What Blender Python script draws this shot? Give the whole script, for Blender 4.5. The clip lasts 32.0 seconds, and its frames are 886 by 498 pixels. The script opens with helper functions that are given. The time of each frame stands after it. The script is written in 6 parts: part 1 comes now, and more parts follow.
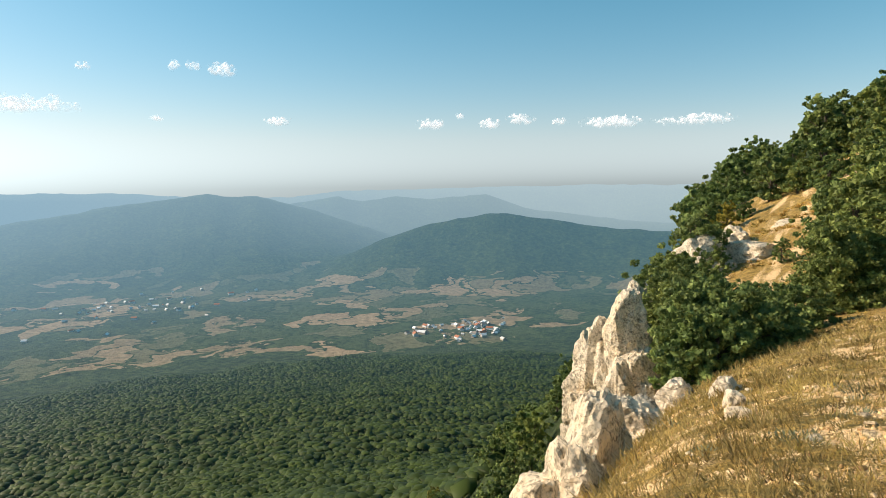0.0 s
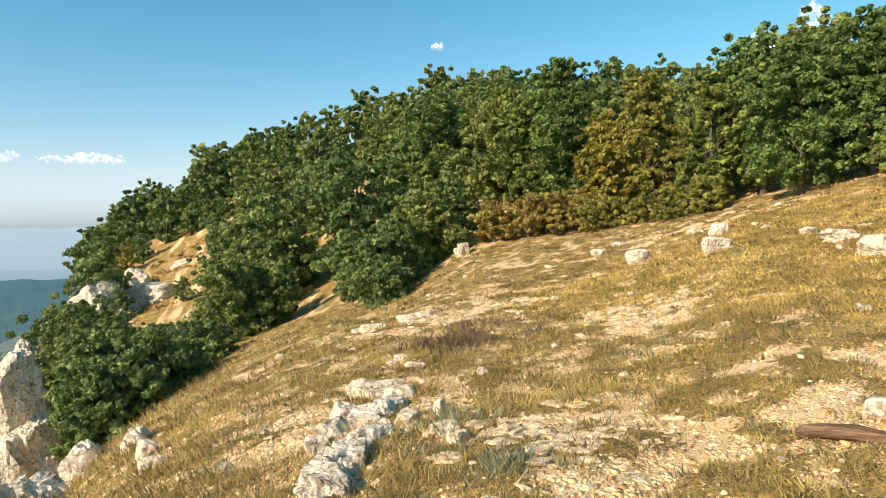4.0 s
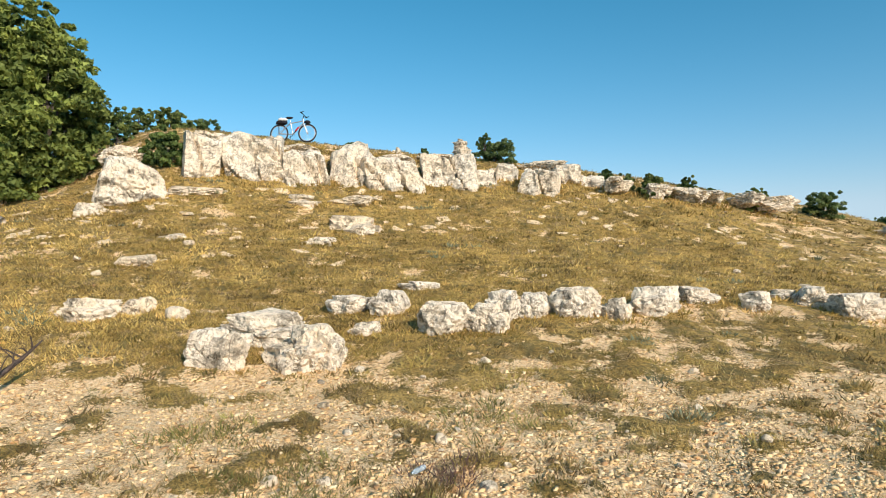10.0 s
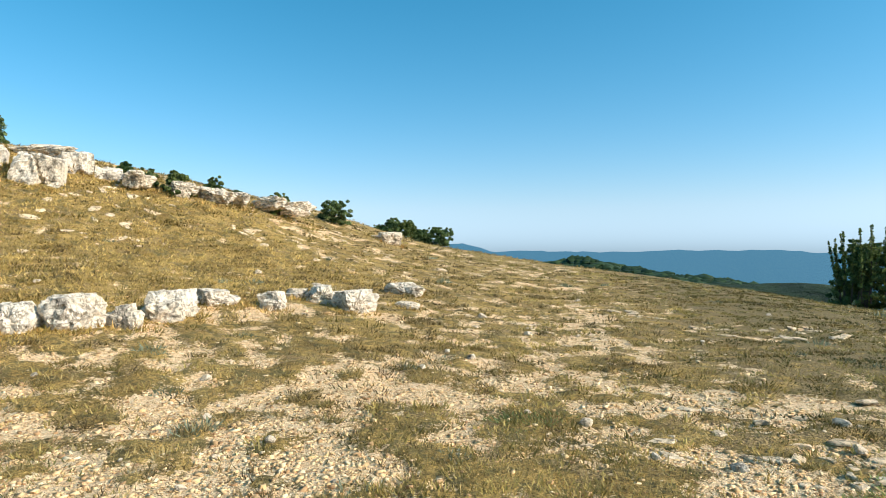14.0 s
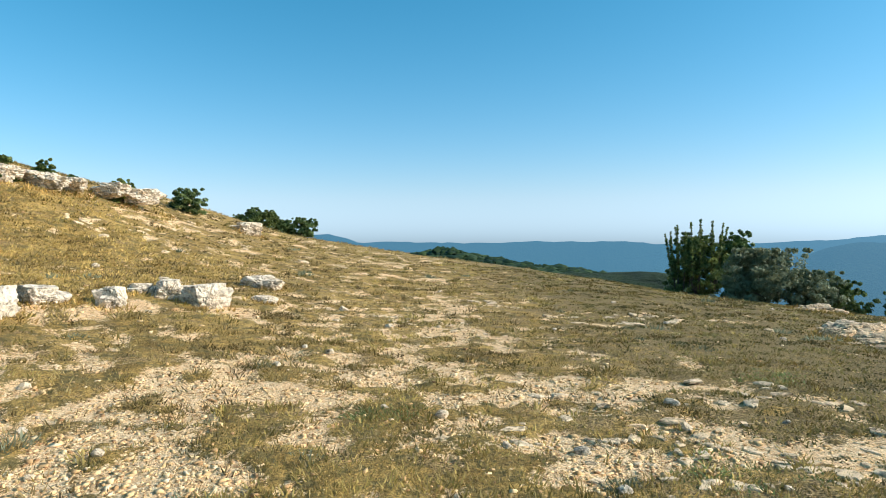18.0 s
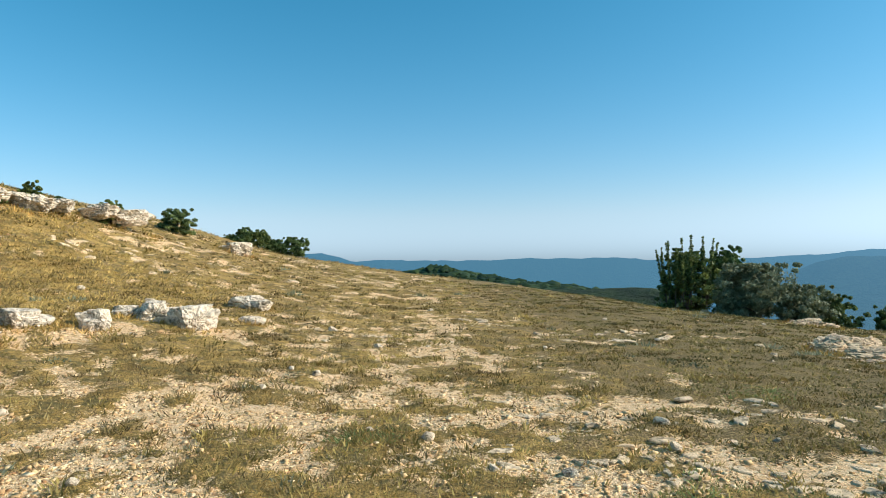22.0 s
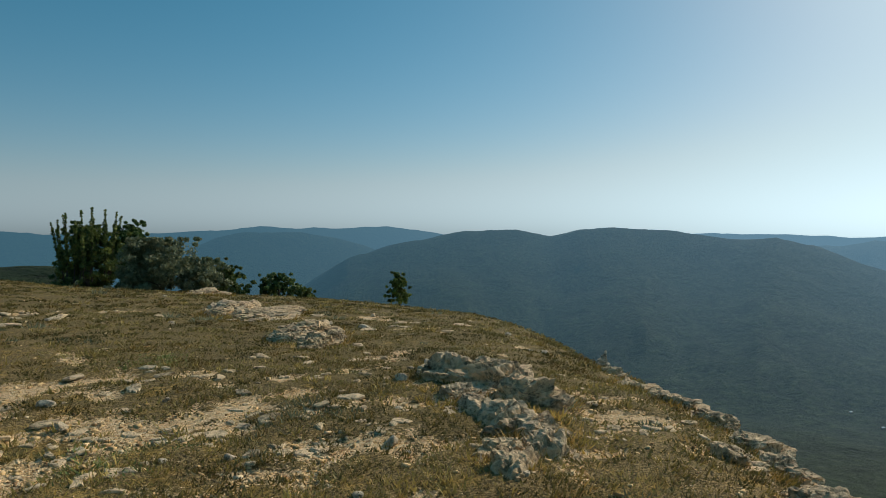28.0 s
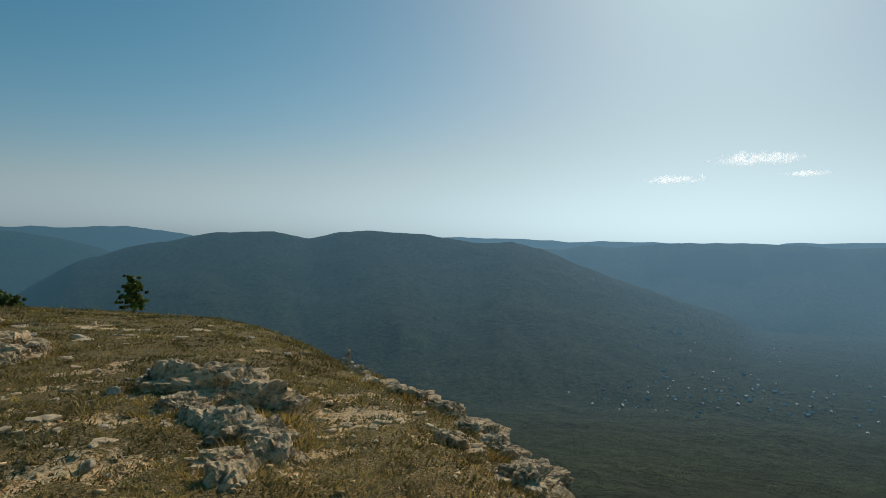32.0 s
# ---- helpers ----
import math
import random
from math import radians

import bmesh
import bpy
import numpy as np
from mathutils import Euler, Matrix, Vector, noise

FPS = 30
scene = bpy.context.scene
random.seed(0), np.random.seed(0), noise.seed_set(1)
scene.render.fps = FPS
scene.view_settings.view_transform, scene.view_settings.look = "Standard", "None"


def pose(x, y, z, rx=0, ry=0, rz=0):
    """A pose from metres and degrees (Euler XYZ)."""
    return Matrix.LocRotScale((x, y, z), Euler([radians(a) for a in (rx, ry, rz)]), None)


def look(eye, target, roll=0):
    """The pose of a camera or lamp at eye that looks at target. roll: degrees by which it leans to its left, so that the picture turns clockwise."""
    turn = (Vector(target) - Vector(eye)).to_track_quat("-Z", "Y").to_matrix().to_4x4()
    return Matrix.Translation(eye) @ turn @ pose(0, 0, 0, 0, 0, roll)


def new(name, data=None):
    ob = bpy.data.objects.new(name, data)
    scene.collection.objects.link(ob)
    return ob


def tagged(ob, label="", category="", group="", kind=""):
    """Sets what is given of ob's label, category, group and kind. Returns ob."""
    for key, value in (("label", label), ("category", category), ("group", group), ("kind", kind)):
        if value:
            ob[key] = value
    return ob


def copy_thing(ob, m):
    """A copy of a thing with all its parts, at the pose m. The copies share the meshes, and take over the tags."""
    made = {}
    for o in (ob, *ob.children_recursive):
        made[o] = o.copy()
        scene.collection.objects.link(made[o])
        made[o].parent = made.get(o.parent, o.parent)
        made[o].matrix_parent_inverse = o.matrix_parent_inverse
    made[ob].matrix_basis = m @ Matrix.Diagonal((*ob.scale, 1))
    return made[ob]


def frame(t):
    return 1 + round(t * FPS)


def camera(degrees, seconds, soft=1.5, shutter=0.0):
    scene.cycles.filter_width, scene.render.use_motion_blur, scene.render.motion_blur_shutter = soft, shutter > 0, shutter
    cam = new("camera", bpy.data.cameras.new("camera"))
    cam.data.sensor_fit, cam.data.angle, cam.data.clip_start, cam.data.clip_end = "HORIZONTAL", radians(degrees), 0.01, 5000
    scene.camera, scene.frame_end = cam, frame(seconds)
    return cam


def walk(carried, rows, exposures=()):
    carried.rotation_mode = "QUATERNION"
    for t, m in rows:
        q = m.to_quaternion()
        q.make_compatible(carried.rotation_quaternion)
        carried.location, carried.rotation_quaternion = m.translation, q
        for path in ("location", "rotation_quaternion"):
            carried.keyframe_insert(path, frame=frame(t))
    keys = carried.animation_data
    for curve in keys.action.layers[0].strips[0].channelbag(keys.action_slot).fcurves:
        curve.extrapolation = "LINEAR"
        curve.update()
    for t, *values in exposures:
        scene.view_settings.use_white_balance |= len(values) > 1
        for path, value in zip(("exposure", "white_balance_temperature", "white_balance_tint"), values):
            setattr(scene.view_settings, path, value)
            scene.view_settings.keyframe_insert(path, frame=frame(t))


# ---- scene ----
# camera: a person on the rim turns on the spot, phone held at eye height
cam = camera(69.4, 32.0, soft=0.6)
walk(cam, [
    (0, pose(-0.207, 0.424, 1.559, 84.38, 1.01, 19.29)),
    (0.5, pose(-0.196, 0.448, 1.566, 83.99, 0.75, 16.37)),
    (1, pose(-0.234, 0.481, 1.575, 84.74, 1.43, 8.44)),
    (1.5, pose(-0.260, 0.511, 1.580, 85.35, 1.32, 2.28)),
    (2, pose(-0.277, 0.543, 1.583, 87.14, 1.09, -3.37)),
    (2.5, pose(-0.292, 0.566, 1.586, 87.78, 0.73, -8.78)),
    (4.5, pose(-0.104, 0.521, 1.579, 86.85, 1.78, -38.06)),
    (5, pose(-0.037, 0.484, 1.588, 87.50, 1.69, -44.12)),
    (5.5, pose(0.040, 0.418, 1.595, 87.90, 1.66, -51.59)),
    (6, pose(0.090, 0.352, 1.599, 86.99, 1.17, -60.48)),
    (6.5, pose(0.123, 0.318, 1.600, 86.92, 0.79, -70.83)),
    (7, pose(0.133, 0.325, 1.603, 87.46, 0.87, -82.62)),
    (7.5, pose(0.104, 0.346, 1.605, 87.60, 1.18, -91.35)),
    (8, pose(0.090, 0.344, 1.602, 88.43, 0.96, -99.05)),
    (8.5, pose(0.096, 0.344, 1.600, 89.42, 1.13, -104.40)),
    (9, pose(0.101, 0.344, 1.601, 90.18, 0.74, -107.38)),
    (9.5, pose(0.091, 0.338, 1.599, 90.67, 0.85, -111.65)),
    (10, pose(0.104, 0.279, 1.600, 90.46, 0.33, -115.19)),
    (10.5, pose(0.244, 0.125, 1.611, 90.35, -0.01, -118.88)),
    (11, pose(0.150, 0.011, 1.599, 90.62, 0.28, -122.95)),
    (11.5, pose(0.125, -0.068, 1.593, 90.25, 0.57, -125.87)),
    (12, pose(0.122, -0.101, 1.598, 90.26, 0.05, -133.72)),
    (12.5, pose(0.174, -0.103, 1.604, 90.31, 1.08, -141.57)),
    (13, pose(0.201, -0.121, 1.606, 90.50, 0.66, -147.29)),
    (13.5, pose(0.211, -0.137, 1.601, 90.25, 0.20, -151.56)),
    (14, pose(0.220, -0.142, 1.605, 90.36, 0.15, -155.24)),
    (14.5, pose(0.213, -0.145, 1.600, 90.18, 0.39, -158.66)),
    (15, pose(0.220, -0.155, 1.600, 90.05, 0.62, -162.43)),
    (15.5, pose(0.200, -0.173, 1.604, 90.05, 1.06, -166.40)),
    (17.5, pose(0.220, -0.267, 1.622, 88.84, 0.78, -169.69)),
    (18, pose(0.165, -0.288, 1.624, 89.52, 0.09, -167.10)),
    (18.5, pose(0.098, -0.310, 1.626, 89.80, 0.02, -164.73)),
    (19, pose(0.062, -0.333, 1.630, 89.67, 0.20, -164.04)),
    (19.5, pose(0.092, -0.341, 1.634, 90.38, -0.54, -166.30)),
    (20, pose(0.156, -0.358, 1.641, 91.53, -0.42, -163.80)),
    (20.5, pose(0.172, -0.344, 1.642, 92.10, 0.03, -163.66)),
    (21, pose(0.156, -0.344, 1.641, 91.69, 0.16, -164.44)),
    (21.5, pose(0.131, -0.354, 1.638, 91.53, 0.22, -165.05)),
    (22, pose(0.104, -0.360, 1.634, 91.12, 0.66, -167.73)),
    (22.5, pose(0.069, -0.361, 1.632, 90.89, 0.03, -171.95)),
    (23, pose(0.039, -0.357, 1.635, 90.31, 0.12, -177.34)),
    (23.5, pose(0.012, -0.343, 1.639, 90.41, -0.03, -182.24)),
    (24, pose(-0.026, -0.368, 1.628, 90.11, -0.37, -186.17)),
    (24.5, pose(-0.052, -0.372, 1.617, 89.32, -1.18, -188.38)),
    (26.5, pose(-0.022, -0.247, 1.588, 88.55, 0.33, -203.44)),
    (27, pose(-0.006, -0.231, 1.591, 88.61, 0.19, -208.78)),
    (27.5, pose(0.005, -0.216, 1.590, 88.68, -0.09, -212.66)),
    (28, pose(0.010, -0.220, 1.586, 88.50, 0.21, -217.47)),
    (28.5, pose(0.006, -0.213, 1.584, 88.52, 0.71, -221.20)),
    (29, pose(0.012, -0.215, 1.582, 88.63, 0.53, -225.00)),
    (29.5, pose(-0.004, -0.222, 1.580, 88.00, 0.09, -228.44)),
    (30, pose(-0.064, -0.216, 1.573, 88.10, 0.27, -229.49)),
    (30.5, pose(-0.130, -0.205, 1.561, 87.64, 0.78, -232.70)),
    (31, pose(-0.175, -0.185, 1.548, 88.20, 0.70, -235.81)),
    (31.5, pose(-0.224, -0.166, 1.536, 88.73, 0.24, -237.41)),
    (32, pose(-0.247, -0.148, 1.529, 88.77, -0.47, -238.82)),
], exposures=[(0, 0.18, 7200, 15), (1.0, 0.3, 7250, 15), (2.5, 0.44, 7150, 15), (5, 0.42, 6600, 16), (8, 0.04, 6450, 15), (10, 0.06, 6100, 13), (12, 0.18, 5900, 11), (14, 0.32, 5850, 10), (18, 0.3, 5900, 10), (22, 0.18, 5950, 10), (24.5, -0.2, 6050, 9), (26.5, -0.54, 6400, 8), (29, -0.86, 6500, 8), (32, -1.03, 6500, 8)])

# ---- world, sun ----
SUN_AZ, SUN_EL = 262.0, 31.0
world = bpy.data.worlds.new("sky")
scene.world = world
world.use_nodes = True
wn = world.node_tree.nodes
sky = wn.new("ShaderNodeTexSky")
sky.sky_type, sky.sun_disc = "NISHITA", False
sky.sun_elevation, sky.sun_rotation = radians(SUN_EL), radians(SUN_AZ)
sky.altitude, sky.air_density, sky.dust_density, sky.ozone_density = 700, 1.0, 1.15, 1.5
sep = wn.new("ShaderNodeSeparateColor")
com = wn.new("ShaderNodeCombineColor")
wl = world.node_tree.links


def sky_math(op, p, q):
    n = wn.new("ShaderNodeMath")
    n.operation = op
    n.inputs[2].default_value = 1.2
    for sock, val in ((n.inputs[0], p), (n.inputs[1], q)):
        if hasattr(val, "is_output"):
            wl.new(val, sock)
        else:
            sock.default_value = val
    return n.outputs[0]


# clear dry air: the low sky is milky white and not yellow, the high sky leans to cyan
wl.new(sky.outputs[0], sep.inputs[0])
s_r, s_g, s_b = sep.outputs
level = sky_math("ADD", sky_math("MULTIPLY", s_g, 0.015), 1.0)  # bright air near the sun and the horizon levels off
s_r, s_g, s_b = (sky_math("DIVIDE", c, level) for c in (s_r, s_g, s_b))
less = sky_math("SUBTRACT", s_r, sky_math("MULTIPLY", sky_math("MAXIMUM", sky_math("SUBTRACT", s_b, s_g), 0.0), 0.57))
less = sky_math("MAXIMUM", less, sky_math("MULTIPLY", s_g, 0.16))
wl.new(sky_math("SMOOTH_MIN", less, sky_math("MULTIPLY", s_g, 0.79)), com.inputs[0])
wl.new(s_g, com.inputs[1])
wl.new(sky_math("SMOOTH_MAX", s_b, sky_math("MULTIPLY", s_g, 1.09)), com.inputs[2])
wl.new(com.outputs[0], wn["Background"].inputs[0])
wn["Background"].inputs[1].default_value = 0.135
sun_dir = Vector((math.sin(radians(SUN_AZ)) * math.cos(radians(SUN_EL)), math.cos(radians(SUN_AZ)) * math.cos(radians(SUN_EL)), math.sin(radians(SUN_EL))))
sun = new("sun", bpy.data.lights.new("sun", "SUN"))
sun.data.energy, sun.data.angle, sun.data.color = 4.9, radians(0.55), (1.0, 0.87, 0.69)
sun.matrix_world = look(sun_dir * 100, (0, 0, 0))


# ---- noise and terrain ----
def lattice(ix, iy, seed):
    h = np.sin(ix * 127.1 + iy * 311.7 + seed * 74.7) * 43758.5453
    return h - np.floor(h)


def vnoise(x, y, seed=0):
    ix, iy = np.floor(x), np.floor(y)
    fx, fy = x - ix, y - iy
    fx, fy = fx * fx * (3 - 2 * fx), fy * fy * (3 - 2 * fy)
    a, b = lattice(ix, iy, seed), lattice(ix + 1, iy, seed)
    c, d = lattice(ix, iy + 1, seed), lattice(ix + 1, iy + 1, seed)
    return (a * (1 - fx) + b * fx) * (1 - fy) + (c * (1 - fx) + d * fx) * fy


def fbm(x, y, size, octaves=4, seed=0):
    x, y = np.asarray(x, float) / size, np.asarray(y, float) / size
    total, amp, norm = 0.0, 1.0, 0.0
    for k in range(octaves):
        total = total + amp * (vnoise(x, y, seed + k) * 2 - 1)
        norm += amp
        x, y, amp = x * 2.03 + 17.3, y * 2.03 - 9.1, amp * 0.5
    return total / norm


def smooth(a, b, x):
    t = np.clip((x - a) / (b - a), 0, 1)
    return t * t * (3 - 2 * t)


RADII = np.array([0.5, 2, 4, 7, 11, 16, 22, 30, 42, 60, 90, 140, 220])
SECTORS = []


def sector(az, *heights):
    """Heights of the hill along one direction, at RADII; az in degrees, counted to the left from north (+y)."""
    SECTORS.append((az, (0.0,) + heights))


sector(80, -0.1, -2.0, -7, -13, -20, -27, -36, -46, -58, -74, -95, -125)
sector(55, -0.1, -2.6, -8, -14, -22, -30, -39, -49, -60, -75, -95, -125)
sector(25, -0.1, -2.0, -6, -12, -20, -28, -38, -48, -58, -70, -85, -105)
sector(12, -0.15, -0.8, -2.1, -6, -14, -22, -28, -32, -36, -42, -52, -72)
sector(6, -0.15, -0.6, -1.6, -3.2, -5.5, -9, -10, -10, -18, -27, -38, -55)
sector(0, -0.1, -0.45, -1.1, -1.9, -3.4, -6, -8, -8.5, -9, -10, -11, -18)
sector(-5, -0.1, -0.35, -0.9, -1.6, -2.7, -4.2, -6, -6.8, -6.5, -2, -1.5, -5)
sector(-10, -0.1, -0.3, -0.7, -1.2, -2.1, -3.3, -4.8, -5.8, -5.5, 0.5, 7, 10)
sector(-17, -0.1, -0.25, -0.5, -0.9, -1.4, -2.1, -3.3, -4.5, -2, 7, 13, 20)
sector(-25, 0, -0.2, -0.4, -0.6, -0.9, -1.6, -2.3, -1.5, 4, 11, 19, 28)
sector(-32, 0, -0.15, -0.3, -0.5, -0.6, -0.4, -0.1, 2.0, 7.5, 14, 23, 32)
sector(-45, 0, -0.1, -0.2, -0.2, -0.1, 0.2, 0.7, 3.0, 8, 15, 24, 34)
sector(-55, 0, 0, 0.1, 0.35, 0.8, 1.3, 1.9, 4.5, 8.5, 14, 20, 30)
sector(-67, 0, 0, 0.2, 0.65, 1.6, 2.6, 3.6, 6, 9, 13, 18, 26)
sector(-78, 0, 0, 0.2, 0.75, 1.9, 2.9, 4.2, 6, 9, 12, 16, 20)
sector(-86, 0, 0, 0.2, 0.9, 2.3, 4.2, 6.0, 7.2, 8, 9, 9, 9)
sector(-90, 0, 0, 0.2, 0.95, 2.4, 5.3, 7.2, 8.0, 8.5, 9, 9, 9)
sector(-95, 0, 0, 0.18, 0.9, 2.3, 5.6, 7.0, 7.6, 8, 8, 8, 8)
sector(-100, 0, 0, 0.15, 0.8, 2.2, 5.5, 6.5, 6.8, 6.8, 7, 7, 7)
sector(-107, 0, 0, 0.15, 0.8, 2.15, 5.3, 6.2, 6.2, 6.0, 6, 6, 6)
sector(-115, 0, 0, 0.15, 0.8, 2.1, 5.0, 5.8, 5.8, 5.5, 5.5, 5, 5)
sector(-122, 0, 0, 0.15, 0.75, 1.95, 4.75, 5.4, 5.4, 5, 5, 4, 4)
sector(-127, 0, 0, 0.15, 0.75, 1.85, 4.4, 5.1, 5.2, 5, 4, 4, 4)
sector(-135, 0, 0, 0.1, 0.6, 1.4, 3.7, 4.6, 5.2, 5.0, 4, 3, 2)
sector(-144, 0, 0, 0.1, 0.5, 1.0, 2.2, 3.5, 4.4, 4.8, 4, 1, -5)
sector(-150, 0, 0, 0.08, 0.4, 0.8, 1.5, 2.2, 2.9, 3.2, 3, -1, -8)
sector(-155, 0, 0, 0.05, 0.3, 0.6, 1.0, 1.4, 1.95, 2.0, 1.6, -2, -12)
sector(-163, 0, 0, 0.03, 0.15, 0.25, 0.5, 0.8, 1.05, 0.8, -1, -8, -26)
sector(-175, 0, 0, 0, 0.05, 0.05, 0.15, 0.3, 0, -0.8, -5, -25, -60)
sector(-187, 0, 0, 0, 0, -0.05, -0.15, -0.52, -1.6, -5, -14, -40, -80)
sector(-200, 0, 0, 0, -0.1, -0.25, -0.5, -1.15, -3.0, -8, -25, -55, -100)
sector(-212, 0, 0, -0.02, -0.15, -0.4, -0.9, -1.77, -4.5, -14, -35, -70, -110)
sector(-221, 0, 0, -0.04, -0.2, -0.5, -1.22, -4, -14, -28, -45, -75, -110)
sector(-226, 0, 0, -0.06, -0.28, -0.9, -3, -9, -20, -34, -50, -80, -112)
sector(-228.5, 0, -0.10, -0.26, -0.5, -1.4, -4.4, -11.5, -22.5, -36, -52, -82, -113)
sector(-231, 0, -0.03, -0.12, -0.58, -2.0, -6, -14, -25, -38, -55, -85, -115)
sector(-237, 0, -0.05, -0.25, -1.1, -5, -12, -20, -30, -42, -58, -85, -115)
sector(-242, 0, -0.08, -0.5, -1.75, -7, -15, -23, -32, -45, -60, -85, -115)
sector(-249, 0, -0.15, -1.0, -3.6, -10, -18, -27, -36, -48, -62, -88, -118)
sector(-262, -0.05, -0.6, -3.5, -10, -17, -24, -32, -40, -50, -65, -90, -120)
SECTORS.sort()

N_AZ = 900
az_grid = np.arange(N_AZ) * (360.0 / N_AZ) - 280.0
tab_az = np.array([s[0] for s in SECTORS], float)
tab_z = np.array([s[1] for s in SECTORS], float)
tab_az = np.concatenate([tab_az[-1:] - 360, tab_az, tab_az[:1] + 360])
tab_z = np.concatenate([tab_z[-1:], tab_z, tab_z[:1]])
LOGR = np.linspace(math.log(0.5), math.log(220), 200)
near_grid = np.array([[np.interp(a, tab_az, tab_z[:, j]) for j in range(len(RADII))] for a in az_grid])
kernel = np.exp(-0.5 * (np.arange(-14, 15) / 5.0) ** 2)
kernel /= kernel.sum()
near_grid = sum(k * np.roll(near_grid, o, axis=0) for k, o in zip(kernel, range(-14, 15)))
near_grid = np.array([np.interp(LOGR, np.log(RADII), row) for row in near_grid])
pad = np.pad(near_grid, ((0, 0), (5, 5)), mode="edge")
kr = np.exp(-0.5 * (np.arange(-5, 6) / 2.5) ** 2)
kr /= kr.sum()
near_grid = sum(k * pad[:, i:i + 200] for i, k in enumerate(kr))

FAR_R = np.array([220, 300, 500, 1000, 1500, 2000, 5200])
WEST_Z = np.array([-115, -150, -205, -305, -385, -400, -400])
EAST_Z = np.array([0, -10, -40, -150, -260, -320, -320])
RIDGES = []


def ridge(dist, front, back, *crest):
    """A far ridge at one distance; its crest as pairs of direction and angle above the eye, in degrees."""
    RIDGES.append((dist, front, back, sorted(crest)))


def far_height(az, r):
    west = smooth(-8, 8, az) + (1 - smooth(-215, -185, az))
    base = west * np.interp(r, FAR_R, WEST_Z) + (1 - west) * np.interp(r, FAR_R, EAST_Z)
    top = base
    spur = fbm(az * 1.0, np.log(r) * 14.0, 6.0, 4, 51)
    for k, (d, front, back, crest) in enumerate(RIDGES):
        el = np.interp(az, [c[0] for c in crest], [c[1] for c in crest])
        el = el + 0.05 * fbm(az, az * 0 + k, 1.6, 3, 60 + k)
        z = d * np.tan(np.radians(el)) + 1.6
        s = np.where(r < d, (r - (d - front)) / front, 1 - (r - d) / back)
        s = np.minimum(s * 1.09, 1.0)
        s = np.clip(s + 0.28 * spur * np.clip(1.0 - s, 0, 1), 0, 1)
        s = s * (0.45 + 0.55 * s) if k != 9 else smooth(0, 1, s)
        edge = smooth(crest[0][0], crest[0][0] + 3, az) * (1 - smooth(crest[-1][0] - 3, crest[-1][0], az))
        top = np.maximum(top, base + np.maximum(z - base, 0) * s * edge)
    return top


ridge(4700, 500, 150, (64, -0.3), (54, -0.19), (47.7, -0.11), (42.8, -0.44), (32.9, -0.7), (28.5, -0.35), (21.5, -0.08), (11.5, -0.15), (-1.7, -0.28), (-14, -1))
ridge(3900, 1150, 600, (64, -3.5), (54, -2.3), (50.5, -1.9), (47.8, -1.4), (42.8, -0.77), (39.3, -0.29), (38, -0.52), (35.7, -0.5), (32, -1.66), (27.6, -3.1), (20, -5.5))
ridge(4250, 600, 400, (37, -4), (33.4, -1.5), (28.5, -0.85), (26.6, -1.24), (23.5, -0.8), (20.5, -1.1), (15.5, -0.94), (10.5, -2.4), (5.6, -2.95), (1.4, -3.3), (-10, -4))
ridge(3100, 620, 600, (36, -9), (30.7, -6.8), (26.7, -5.4), (23.6, -4.2), (20.6, -3.3), (13.5, -2.6), (8.5, -3.2), (3.7, -3.9), (1.4, -4.2), (-10, -5))
ridge(4600, 700, 200, (-145, 0), (-155.5, 0.75), (-157.2, 0.85), (-159.5, 0.23), (-166, 0.12), (-175, 0.11), (-179.7, -0.05), (-181.2, 0.1), (-185.7, -0.17), (-193.4, 0.1), (-197.5, 0.29), (-203.9, 0.38), (-207, 0.6), (-208.7, 0.4), (-212.5, 0.47), (-217, -0.08), (-224, -2))
ridge(3700, 900, 500, (-188, -5), (-195.6, -1.27), (-197.8, -0.44), (-200, -0.11), (-204.8, -0.13), (-208.2, -0.65), (-212.2, -1.7), (-220, -4))
ridge(2900, 1500, 600, (-201, -8), (-206.2, -4.1), (-209.2, -2.16), (-213.2, -1.03), (-217.3, -0.08), (-219.3, 0.26), (-224.3, 0.2), (-226.8, -0.35), (-229.7, 0.14), (-232.1, 0.38), (-236.8, 0.2), (-240, -0.23), (-242.2, -0.4), (-245, -0.33), (-247.7, -1.08), (-251, -2.6), (-258, -5), (-266, -7.5))
ridge(4000, 1000, 500, (-240, -3), (-248, -1.1), (-249.6, -1.12), (-251.6, -0.8), (-253, -0.93), (-258, -0.57), (-264, -0.5), (-268.6, -0.61), (-271.2, -0.79), (-273.6, -0.58), (-284, -0.7))
ridge(4780, 200, 60, (-233, -0.6), (-240.6, -0.15), (-245.7, -0.2), (-250.6, -0.41), (-259, -0.47), (-284, -0.45))
ridge(560, 170, 260, (-152, -3.5), (-160.4, -1.2), (-164, -1.5), (-168, -1.4), (-173, -2.0), (-178, -2.9), (-182, -3.8), (-190, -7))


